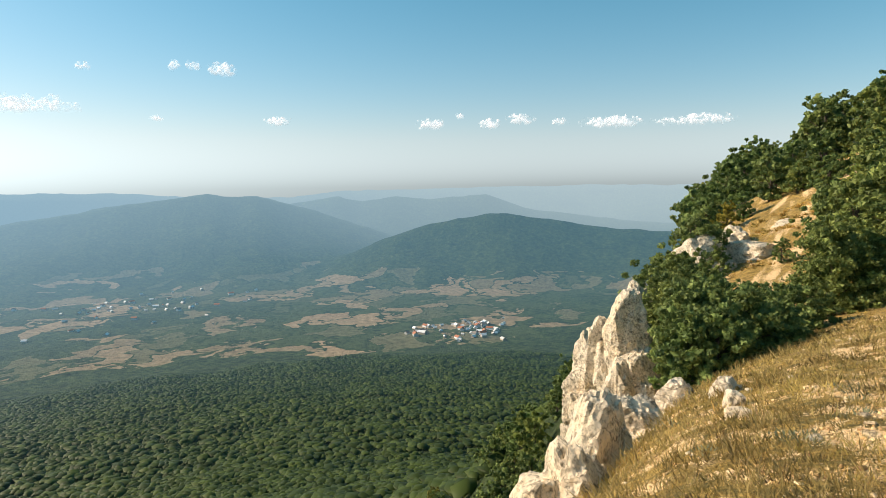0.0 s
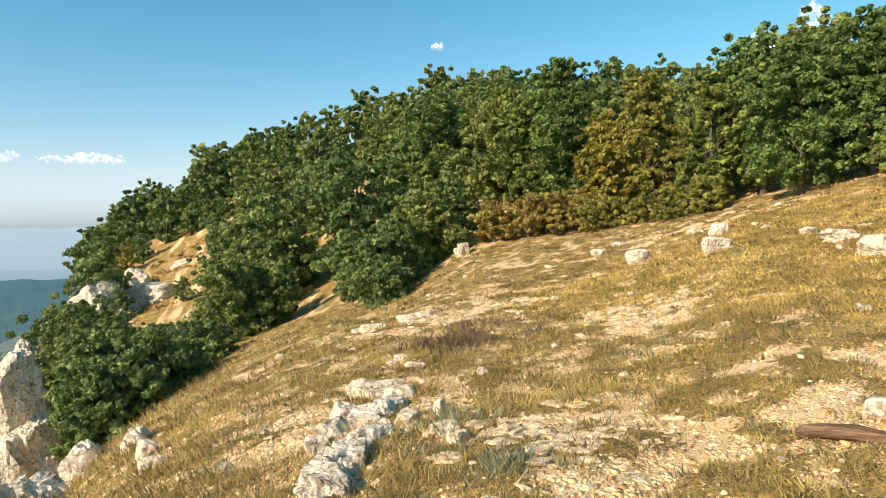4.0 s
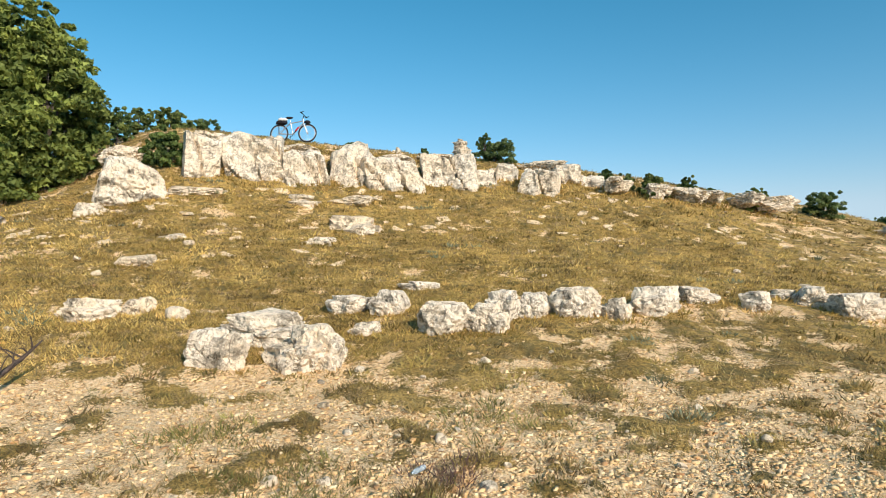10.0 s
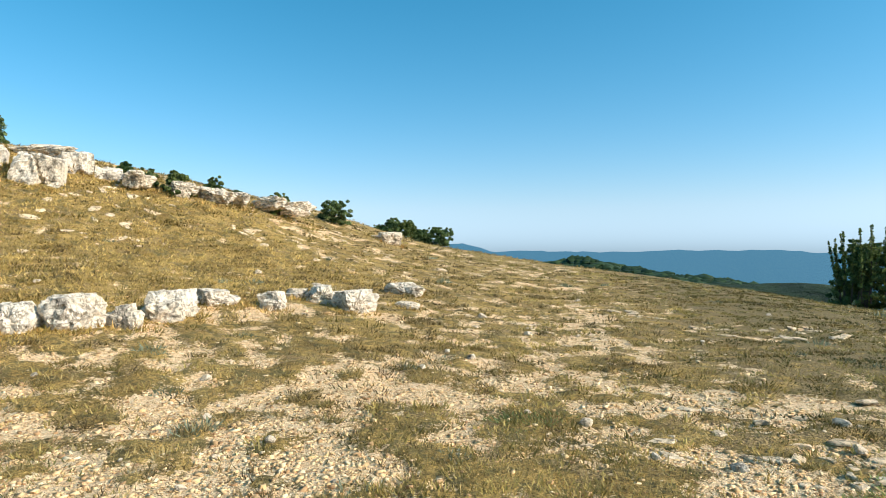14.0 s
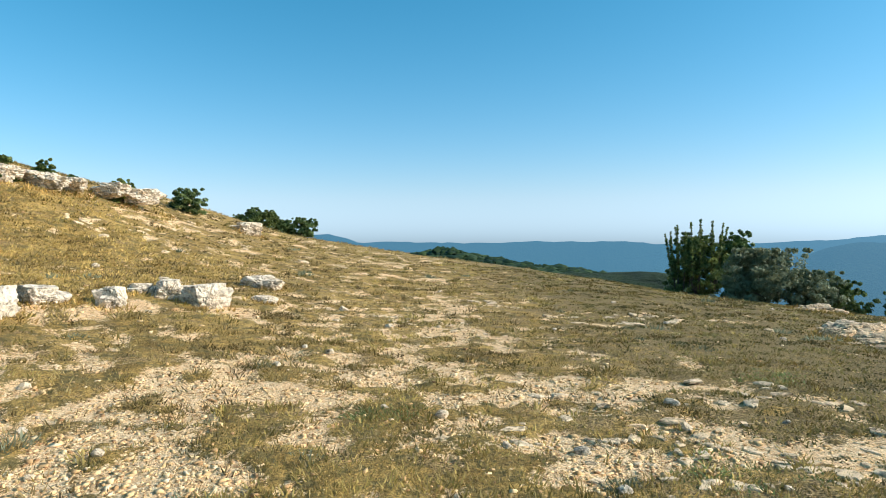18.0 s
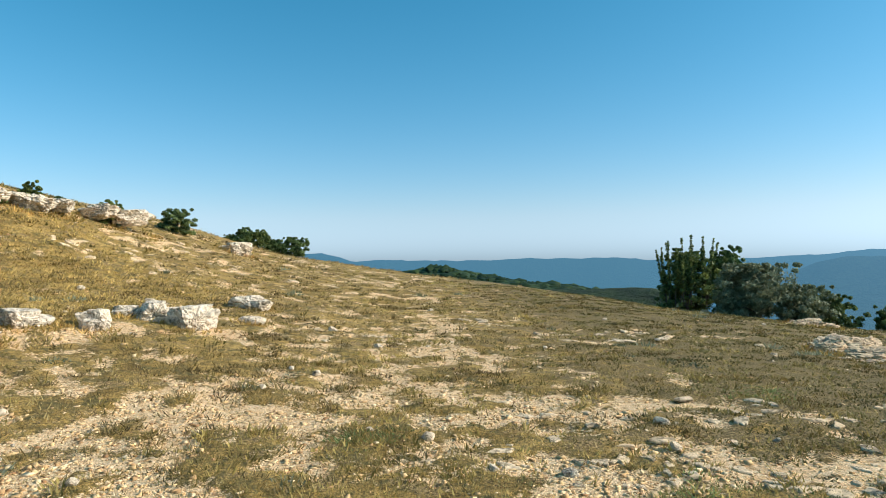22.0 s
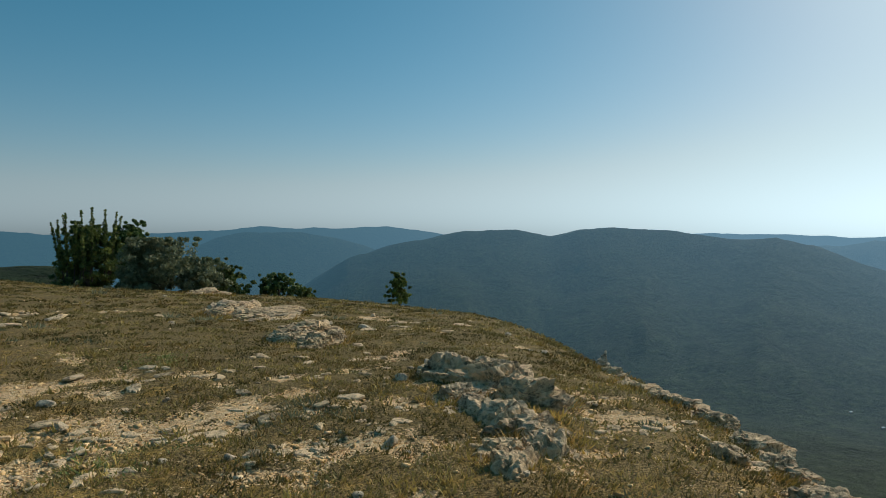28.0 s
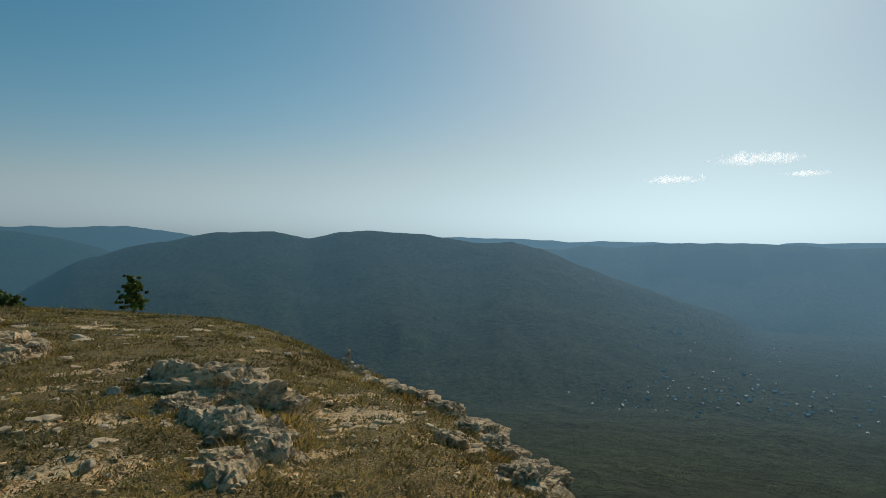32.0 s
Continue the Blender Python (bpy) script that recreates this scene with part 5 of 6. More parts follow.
sd = part("saddle", lump(0.28, 0.15, 0.09, 81), bike, "black padded saddle")
sd.location = (-0.17, 0, 0.93)
part("seat_post", mesh_of("seat_post", *tubes([((-0.12, 0, 0.78), (-0.15, 0, 0.92), 0.014)]), SILVER), bike)
bag = part("rack_bag", lump(0.42, 0.26, 0.2, 83), bike, "black bag tied on the rack")
bag.location = (-0.45, 0, 0.76)
ja = lump(0.4, 0.26, 0.13, 84)
ja.materials.clear()
ja.materials.append(WHITE)
part("jacket", ja, bike, "white jacket strapped over the rack").location = (-0.42, 0, 0.86)
part("rack", mesh_of("rack", *tubes([((-0.14, 0.06, 0.68), (-0.66, 0.06, 0.68), 0.008), ((-0.14, -0.06, 0.68), (-0.66, -0.06, 0.68), 0.008), ((-0.55, 0.07, 0.68), (-0.53, 0.07, 0.36), 0.007), ((-0.55, -0.07, 0.68), (-0.53, -0.07, 0.36), 0.007)]), BLACK), bike)
part("drink_bottle", mesh_of("drink_bottle", *tubes([((0.08, 0, 0.43), (0.2, 0, 0.56), 0.037), ((0.2, 0, 0.56), (0.225, 0, 0.585), 0.02)]), RED), bike, "red drink bottle")
fb = lump(0.26, 0.18, 0.12, 85)
part("front_mudguard", fb, bike).location = (0.5, 0, 0.76)
part("crank", mesh_of("crank", *tubes([((-0.02, 0.06, 0.30), (-0.15, 0.06, 0.22), 0.011), ((-0.02, -0.06, 0.30), (0.11, -0.06, 0.38), 0.011), ((-0.15, 0.06, 0.22), (-0.15, 0.14, 0.22), 0.014), ((0.11, -0.06, 0.38), (0.11, -0.14, 0.38), 0.014), ((-0.02, -0.055, 0.3), (-0.02, -0.045, 0.3), 0.09)]), BLACK), bike)
bx, by = at_az(-101.3, 22.9)
bike.matrix_world = Matrix.LocRotScale((bx, by, zg(bx, by) - 0.03), Euler((radians(-6), 0, radians(-102.2 - 18))), (0.95, 0.95, 0.95))
tagged(bike, "silver mountain bicycle with loaded rack standing on the ridge", "bicycle")

# ---- bushes and trees ----
JUNIPER = leaf_material("juniper_needles", (0.045, 0.08, 0.027), (0.25, 0.31, 0.10))
RUST = leaf_material("rusty_leaves", (0.19, 0.14, 0.035), (0.52, 0.41, 0.11))


def grown(name, az, r, w, h, base, mat, label, category, group, leaf=0.16, dense=1.0, crown=0.06):
    """One bush or tree of its own size, rooted at the ground below its base."""
    x, y = at_az(az, r)
    g = zg(x, y)
    lift = max(0.0, base - g)
    full = h + lift
    seed = int(abs(az) * 10 + r * 7) % 9973
    leaf = leaf * 0.68
    n = int(dense * 30 * max(1.0, w * full) ** 0.75) + 20
    per = int(24 * dense * min(2.2, max(0.6, (0.11 / leaf) ** 1.2))) + 8
    ob = tree(name, seed, full * 0.93, w * (0.86 if full < 4.5 else 0.92), n, per, leaf, mat, crown)
    ob.matrix_world = Matrix.LocRotScale((x, y, g - 0.05), Euler((0, 0, seed)), (1, 1, 1))
    return tagged(ob, label, category, group)


# spiky thicket south of the viewpoint
spiky = grown("spiky_bush", -188.3, 35, 3.2, 3.1, -0.8, JUNIPER, "dark shrub with tall upright shoots on the rim", "bush", "rim bushes", 0.15, 1.5)
v_, f_ = [], []
cs, rs = [], []
for k in range(34):
    a = rng.uniform(0, 6.28)
    p0 = Vector((1.0 * math.cos(a), 1.0 * math.sin(a), 0.5))
    p1 = Vector((p0.x * 1.15 + rng.normal() * 0.3, p0.y * 1.15 + rng.normal() * 0.3, rng.uniform(2.3, 4.0)))
    tube(v_, f_, [p0, p0.lerp(p1, 0.5), p1], [0.03, 0.02, 0.006], 5)
    for t in np.linspace(0.3, 1, 22):
        cs.append(p0.lerp(p1, t)); rs.append(0.12 * (1.2 - t * 1.05) * rng.uniform(0.5, 1.4))
part("shoots", mesh_of("shoots", v_, f_, BARK), spiky)
part("shoot_leaves", leaf_mesh("shoot_leaves", *leaves(rng, np.array(cs), np.array(rs), 6, 0.105), JUNIPER), spiky)
grown("bush", -191.7, 36, 3.2, 3.3, -0.9, JUNIPER, "dense dark green bush at the rim", "bush", "rim bushes", 0.15, 1.6)
grown("bush", -193.4, 30.5, 4.2, 2.4, -1.2, LEAF_GREY, "grey-green flowering shrub beside the dark thicket", "bush", "rim bushes", 0.13, 1.6)
grown("bush", -196.6, 30.2, 2.8, 1.7, -1.2, LEAF_GREY, "low grey-green shrub beside the dark thicket", "bush", "rim bushes", 0.13, 1.6)
grown("bush", -198.6, 31, 1.9, 1.5, -1.2, JUNIPER, "dark green bush at the end of the thicket", "bush", "rim bushes", 0.13, 1.5)
grown("bush", -202.9, 31, 2.1, 1.3, -1.55, JUNIPER, "low dark juniper bush at the rim", "bush", "rim bushes", 0.12, 1.6)
grown("bush", -205.2, 31.2, 1.3, 0.6, -1.6, JUNIPER, "low dark juniper bush at the rim", "bush", "rim bushes", 0.12, 1.4)
grown("young_tree", -213.3, 29, 1.45, 1.9, -1.9, LEAF, "small leafy tree standing alone at the drop", "tree", "", 0.11, 1.1, 0.28)
# junipers along the ridge
for az, r, w, h, z in ((-119.2, 22.5, 1.7, 0.75, 4.8), (-118.3, 22.6, 0.6, 1.15, 4.8), (-128.7, 20.8, 0.45, 0.33, 4.0), (-130.3, 20.6, 0.7, 0.41, 3.7), (-132.5, 20.2, 0.95, 0.63, 3.4), (-135.4, 21, 0.63, 0.41, 3.6), (-137.2, 21.5, 0.4, 0.35, 3.4), (-140.7, 22.8, 0.96, 0.42, 3.3), (-145.4, 27, 1.75, 0.95, 2.9), (-116.0, 22.3, 0.45, 0.45, 4.9), (-112.8, 22.2, 0.35, 0.4, 4.9), (-106.3, 22.4, 0.4, 0.3, 5.1)):
    grown("juniper_bush", az, r, w, h, z, JUNIPER, "low dark green juniper on the stony ridge", "bush", "ridge junipers", 0.08, 1.7)
for az, w, h in ((-150.6, 2.2, 1.5), (-152.0, 2.2, 1.6), (-153.2, 1.8, 1.1), (-154.5, 2.6, 1.45), (-149.6, 1.2, 0.8)):
    grown("pine_tree", az, 50, w, h, 2.2, JUNIPER, "young dark pine beyond the ridge", "tree", "young pines", 0.14, 1.7)
grown("bush", -90.6, 19.3, 1.3, 1.2, 3.9, LEAF, "olive green bush in a gap of the ledge", "bush", "ledge bushes", 0.1, 1.8)
for az, r, w, h, z in ((-91.6, 30, 1.7, 1.0, 7.0), (-89.1, 28, 1.4, 0.9, 6.6), (-94.1, 30, 1.4, 0.65, 7.0), (-87.6, 25, 1.2, 1.4, 5.3)):
    grown("bush", az, r, w, h, z, JUNIPER, "dark green bush behind the ledge", "bush", "ledge bushes", 0.1, 1.6)
# edge of the wood
for az, r, w, h, z in ((-78.5, 21.3, 4.2, 6.3, 2.8), (-82.6, 20.8, 2.9, 5.6, 2.9), (-75, 21.8, 3.4, 5.4, 2.8), (-71.6, 25.5, 3.6, 7.4, 2.9), (-67.2, 27.5, 3.2, 6.4, 2.8), (-68.6, 21.4, 2.6, 2.0, 2.5), (-69.6, 22.4, 1.4, 3.0, 2.6), (-65.4, 21.9, 2.2, 1.7, 2.4), (-63.6, 23.5, 3.0, 5.8, 2.6), (-59, 24, 3.2, 5.4, 2.1), (-84.6, 21.5, 1.6, 3.9, 3.3), (-72.5, 22, 2.4, 3.2, 2.8), (-79.8, 20.3, 2.6, 2.6, 2.8)):
    grown("oak_tree", az, r, w, h, z, LEAF, "leafy green young oak at the edge of the clearing", "tree", "edge trees", 0.15, 1.7)
for az, r, w, h, z in ((-48.5, 31, 2.9, 7.3, 1.2), (-52.7, 28.5, 2.6, 5.8, 1.9), (-56.5, 28, 2.9, 6.0, 2.1), (-44.5, 33, 3.0, 5.7, 1.3), (-61.2, 27, 2.4, 4.6, 2.4)):
    grown("hornbeam_tree", az, r, w, h, z, LEAF_YELLOW if az > -52 else LEAF, "yellowing young hornbeam at the edge of the wood" if az > -52 else "green young hornbeam at the edge of the wood", "tree", "edge trees", 0.18, 1.5)
for az, r, w, h, z in ((-41.3, 36, 4.2, 9.4, 0.9), (-38, 38, 3.6, 7.6, 1), (-35.5, 40, 4.2, 8.0, 1.0), (-30.2, 44, 5.0, 8.6, 0.5), (-54.5, 31, 3.4, 7.0, 2.2), (-68.5, 28, 3.4, 7.8, 3.2), (-74, 26, 4.0, 7.0, 3.4)):
    grown("oak_tree", az, r, w, h, z, LEAF, "tall dark green oak in the wood", "tree", "edge trees", 0.22, 1.3)
for az, r, w, h, z in ((-34.6, 30.5, 2.4, 1.9, 0.35), (-37.7, 30, 2.6, 2.1, 0.4), (-40.7, 30, 2.8, 2.0, 0.45), (-43.4, 29, 2.2, 1.3, 0.8), (-46, 29, 2.4, 1.2, 0.95), (-49.2, 27.5, 2.2, 1.3, 1.2), (-52.2, 26.5, 2.0, 1.3, 1.5)):
    grown("dry_shrub", az, r, w, h, z, RUST if az > -43 else LEAF_YELLOW, "rusty brown drying shrub at the edge of the wood" if az > -43 else "yellow-green low shrub at the edge of the wood", "shrub", "edge shrubs", 0.12, 1.5)
for az, r, w, h, z in ((-24.4, 27, 2.6, 3.4, -2.1), (-28.5, 31, 4.0, 3.9, -1.2), (-25.6, 29, 3.4, 3.6, -1.8), (-11.9, 36, 4.6, 4.9, -5.2), (-24.5, 25, 2.6, 1.9, -2.0), (-14.0, 38, 3.0, 4.4, -4.4), (-16.0, 37, 2.4, 3.6, -3.9), (-22.2, 33, 2.8, 3.4, -2.6), (-1.2, 20.5, 2.2, 3.4, -5.3), (-5.5, 24.5, 3.2, 2.9, -4.9), (-2.3, 23, 3.2, 3.9, -5.0), (-1.0, 33, 3.2, 4.6, -6.5), (-3.4, 20.5, 2.2, 2.6, -4.6), (-7.6, 27, 3.2, 2.0, -4.8), (-9.1, 31, 3.4, 2.2, -5.0), (-2.5, 30, 3.6, 3.8, -6), (-6.1, 33, 3.6, 3.0, -6), (-30.6, 34, 3.4, 4.0, -0.4), (0.1, 40, 4.0, 5.5, -7.5), (-1.3, 26, 2.6, 4.2, -6.5), (0.2, 34, 2.4, 4.4, -7.0)):
    grown("hazel_bush", az, r, w, h, z, LEAF_HILL, "bright green leafy bush on the slope below the grass", "bush", "slope bushes", 0.16, 1.5, 0.02)

protos = [tree(("oak_tree", "hornbeam_tree", "maple_tree")[k % 3], 10 + k, 6.2, 5.0, 80, 30, 0.33, LEAF_HILL, 0.06) for k in range(6)]
yproto = tree("oak_tree", 18, 6.0, 4.8, 80, 30, 0.33, LEAF_YELLOW, 0.06)


near_protos = [tree(("oak_tree", "hornbeam_tree", "maple_tree")[k % 3], 20 + k, 6.2, 5.0, 110, 48, 0.21, LEAF_HILL, 0.06) for k in range(4)]


def wood(az, r, scale):
    near = near_protos[int(rng.integers(4))]
    p = yproto if rng.random() < 0.05 else protos[int(rng.integers(6))]
    p = near if r < 75 else p
    place(p, az, r, scale, rng.uniform(0, 360), "dark green tree of the steep hillside wood" if p is not yproto else "yellowing oak of the steep hillside wood", "tree", "hillside trees")


for ring_r in np.geomspace(40, 190, 21):
    step = 4.4 + ring_r * 0.016
    n = int(radians(64) * ring_r / step)
    for i in range(n):
        az = 2.5 - 64 * (i + rng.uniform(0, 1)) / n
        r = ring_r * rng.uniform(0.96, 1.04)
        if (-11.6 < az < -3.2 and r < 84) or (-20.8 < az < -17.6 and r < 53) or (az < -38 and r > 76) or (az > 0.5 and r > 52) or (az < -18 and r > 105) or (az > -1.5 and r > 80):
            continue
        wood(az, r, rng.uniform(0.68, 1.2) * (1.0 if r < 95 else 1.25))
for az, r, s in ((-4.0, 62, 0.45), (-11.4, 70, 0.6), (-11.6, 78, 0.7), (-10.9, 90, 0.8), (-3.4, 72, 0.6), (-11.8, 60, 0.9), (-8.4, 60, 0.35), (-9.8, 88, 0.6), (-5.6, 84, 0.6), (-4.4, 80, 0.6)):
    wood(az, r, s)
# wooded spur under the crag
for k in range(70):
    az, r = rng.uniform(5, 30), rng.uniform(62, 175)
    wood(az, r, rng.uniform(0.9, 1.35))
for p in protos + near_protos + [yproto]:
    drop(p)


# ---- far woods: canopy of crowns ----
def canopy(name, spots, label, crown=6.0, detail=2, mat=None):
    """Many uneven crowns as one sheet of woodland: low domes with leafy facets."""
    bm = bmesh.new()
    bmesh.ops.create_icosphere(bm, subdivisions=detail, radius=1.0)
    base = np.array([v.co[:] for v in bm.verts])
    tri = np.array([[v.index for v in f.verts] for f in bm.faces])
    bm.free()
    tri = tri[base[tri][:, :, 2].mean(1) > 0.0]
    n = len(spots)
    rg = np.random.default_rng(3)
    sc = crown * rg.uniform(0.35, 1.0, (n, 1, 1)) * np.array([1, 1, 0.5])
    v = base[None] * (1 + 0.28 * rg.normal(size=(n, len(base), 1)).clip(-1.6, 1.6)) * sc
    v = v + np.stack([spots[:, 0], spots[:, 1], height(spots[:, 0], spots[:, 1]) + crown * 0.4 + rg.uniform(-1.0, 1.0, n)], 1)[:, None, :]
    f = (tri[None] + (np.arange(n) * len(base))[:, None, None]).reshape(-1, 3)
    return tagged(new(name, mesh_np(name, v.reshape(-1, 3), f, mat or CANOPY)), label, "forest", kind="stuff")


def spread(a0, a1, r0, r1, n, seed, zmax=1e9, zmin=-1e9):
    rg = np.random.default_rng(seed)
    r = r0 + (r1 - r0) * rg.uniform(0, 1, n) ** 0.75
    a = np.radians(rg.uniform(min(a0, a1), max(a0, a1), n))
    x, y = -r * np.sin(a), r * np.cos(a)
    z = height(x, y)
    ok = (z < zmax) & (z > zmin)
    return np.stack([x, y], 1)[ok]


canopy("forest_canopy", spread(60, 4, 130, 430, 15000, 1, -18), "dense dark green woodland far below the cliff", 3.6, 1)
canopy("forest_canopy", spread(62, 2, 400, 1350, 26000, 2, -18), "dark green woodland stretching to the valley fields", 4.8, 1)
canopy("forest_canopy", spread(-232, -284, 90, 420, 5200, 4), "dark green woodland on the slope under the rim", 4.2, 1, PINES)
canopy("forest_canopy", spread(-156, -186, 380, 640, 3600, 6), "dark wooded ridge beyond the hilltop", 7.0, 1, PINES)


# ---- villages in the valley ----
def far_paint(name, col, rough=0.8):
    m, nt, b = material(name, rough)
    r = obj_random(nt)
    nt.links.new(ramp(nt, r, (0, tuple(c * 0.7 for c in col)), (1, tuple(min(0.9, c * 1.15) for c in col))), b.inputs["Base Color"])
    # emission mixed in as distance haze over the houses
    painted_haze(nt, b, HAZE_SCALE, 900)
    return m


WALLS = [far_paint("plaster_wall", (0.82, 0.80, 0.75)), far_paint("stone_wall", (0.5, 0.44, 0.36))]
# sheet_roof is near-white: sun glint on the roofs put into the colour
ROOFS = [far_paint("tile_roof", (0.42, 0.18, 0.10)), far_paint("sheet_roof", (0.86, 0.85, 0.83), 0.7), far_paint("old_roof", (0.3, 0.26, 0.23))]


def house(k):
    top = new("house")
    w, d, h = (9, 7, 3.4) if k % 3 else (14, 8, 4.2)
    v = [(sx * w / 2, sy * d / 2, z) for z in (-3, h) for sx, sy in ((-1, -1), (1, -1), (1, 1), (-1, 1))] + [(-w / 2, 0, h + 2.4), (w / 2, 0, h + 2.4)]
    part("wall", mesh_of("wall", v, [(0, 1, 5, 4), (1, 2, 6, 9, 5), (2, 3, 7, 6), (3, 0, 4, 8, 7)], WALLS[k % 2]), top)
    o = 0.6
    rv = []
    for up in (0.0, 0.3):
        rv += [(-w / 2 - o, -d / 2 - o, h - 0.5 + up), (w / 2 + o, -d / 2 - o, h - 0.5 + up), (w / 2 + o, 0, h + 2.5 + up), (-w / 2 - o, 0, h + 2.5 + up), (w / 2 + o, d / 2 + o, h - 0.5 + up), (-w / 2 - o, d / 2 + o, h - 0.5 + up)]
    part("roof", mesh_of("roof", rv, [(6, 7, 8, 9), (9, 8, 10, 11), (0, 3, 2, 1), (3, 5, 4, 2), (0, 1, 7, 6), (5, 11, 10, 4), (1, 2, 8, 7), (2, 4, 10, 8), (0, 6, 9, 3), (3, 9, 11, 5)], ROOFS[1 if k > 2 else k % 3]), top)
    return top


houses = [house(k) for k in range(6)]


def village(az0, r0, waz, wr, n, seed, label):
    rg = np.random.default_rng(seed)
    for k in range(n):
        az, r = az0 + rg.normal() * waz, r0 + rg.normal() * wr
        x, y = at_az(az, r)
        if zg(x, y) > -300:
            continue
        s = rg.uniform(0.8, 1.6) * (0.55 if az < -200 else 1.0)
        ob = copy_thing(houses[int(rg.integers(3, 6)) if az < -200 else int(rg.integers(6))], Matrix.LocRotScale((x, y, zg(x, y)), Euler((0, 0, rg.uniform(0, 6.28))), (s, s, s)))
        ob.scale = (s, s, s)
        tagged(ob, label, "house", "village houses")


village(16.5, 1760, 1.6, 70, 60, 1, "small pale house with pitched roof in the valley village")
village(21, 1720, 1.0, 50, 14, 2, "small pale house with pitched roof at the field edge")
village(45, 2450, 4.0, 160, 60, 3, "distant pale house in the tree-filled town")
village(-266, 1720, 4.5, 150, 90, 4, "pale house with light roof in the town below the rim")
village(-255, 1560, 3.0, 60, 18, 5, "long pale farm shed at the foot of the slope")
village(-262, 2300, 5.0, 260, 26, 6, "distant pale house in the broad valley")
for h_ in houses:
    drop(h_)


# ---- clouds ----
def cloud_material():
    m, nt, b = material("cloud", 1.0)
    b.inputs["Base Color"].default_value = (0.9, 0.9, 0.9, 1)
    # emission stands in for sunlight scattered inside the cloud
    b.inputs["Emission Color"].default_value = (1.0, 0.98, 0.95, 1)
    b.inputs["Emission Strength"].default_value = 0.5
    att = nt.nodes.new("ShaderNodeAttribute")
    att.attribute_name = "vapour"
    thin = N(nt, "ShaderNodeMixShader")
    nt.links.new(att.outputs["Fac"], thin.inputs[0])
    nt.links.new(nt.nodes.new("ShaderNodeBsdfTransparent").outputs[0], thin.inputs[1])
    nt.links.new(b.outputs[0], thin.inputs[2])
    nt.links.new(thin.outputs[0], nt.nodes["Material Output"].inputs["Surface"])
    return m


CLOUD = cloud_material()
# copy with stronger emission, imitating clouds lit from behind by the sun
GLOW_CLOUD = cloud_material()
GLOW_CLOUD.node_tree.nodes["Principled BSDF"].inputs["Emission Strength"].default_value = 1.5


def cloud(az, el, wide, tall, seed):
    """A far bank of vapour: heaped towards us, thick in the middle, fraying out at its rim."""
    d = 4700.0
    w, h = d * math.tan(radians(wide * 1.25)), d * math.tan(radians(tall * 1.7))
    nx, nz = 60 + int(40 * w / h), 44
    U, V = np.meshgrid(np.linspace(-1, 1, nx), np.linspace(-1, 1, nz), indexing="ij")
    px, pz = U * w / h * 2, V * 2
    lobes = 0.55 * fbm(px + seed * 9.1, pz, 1.1, 3, seed) + 0.5 * fbm(px + seed * 3.3, pz + 40, 0.6, 2, seed + 7)
    base = np.where(V < -0.2, (V + 0.2) * 1.15, (V + 0.2) * 0.72)
    dense = 0.62 - (np.abs(U) ** 2.2 * 0.95 + base ** 2 * 1.3) + lobes * 0.85
    dens = smooth(-0.05, 0.95, dense) * smooth(1.0, 0.86, np.abs(U)) * smooth(1.0, 0.8, np.abs(V))
    verts_ = np.stack([U * w / 2, -np.clip(dense, 0, 1) * h * 0.7, V * h / 2], -1).reshape(-1, 3)
    i, j = np.meshgrid(np.arange(nx - 1), np.arange(nz - 1), indexing="ij")
    q = np.stack([i * nz + j, (i + 1) * nz + j, (i + 1) * nz + j + 1, i * nz + j + 1], -1).reshape(-1, 4)
    thin_ = GLOW_CLOUD if az < -200 else CLOUD
    q = q[dens.reshape(-1)[q].max(1) > 0.004]
    me = mesh_np("cloud", verts_, q, thin_, True)
    me.attributes.new("vapour", "FLOAT", "POINT").data.foreach_set("value", np.clip(dens * (0.8 if az < -200 or el > 8 else 0.9), 0, 1).astype(np.float32).ravel())
    x, y = at_az(az, d)
    ob = new("cloud", me)
    ob.matrix_world = pose(x, y, 1.6 + d * math.tan(radians(el + tall * 0.4)), 0, 0, az)
    return tagged(ob, "small white fair-weather cloud low over the horizon", "cloud", "clouds", "structure")


for k, (az, el, wide, tall) in enumerate(((51.5, 6.2, 6.5, 1.1), (48, 9.4, 1.2, 0.5), (41.5, 9.8, 1.0, 0.7), (40, 9.8, 1.2, 0.7), (37.8, 9.5, 2.2, 0.9), (33.5, 5.5, 2.2, 0.6), (20.3, 5.1, 2.8, 0.8), (17.7, 5.9, 0.9, 0.4),
                                       (15.0, 5.1, 2.0, 0.7), (12.4, 5.4, 2.4, 0.7), (9, 5.2, 1.4, 0.5), (4.5, 4.9, 5.4, 0.8), (-2.2, 4.8, 6.0, 0.7), (43, 5.7, 1.0, 0.4), (-31.0, 14.2, 1.2, 0.6), (-57.4, 11.9, 3.6, 1.5), (-60.8, 12.4, 2.6, 2.4),
                                       (-258.8, 4.6, 5.5, 0.6), (-264.8, 6.0, 7.0, 0.9), (-268.5, 4.9, 3.6, 0.4))):
    cloud(az, el, wide, tall, k + 3)


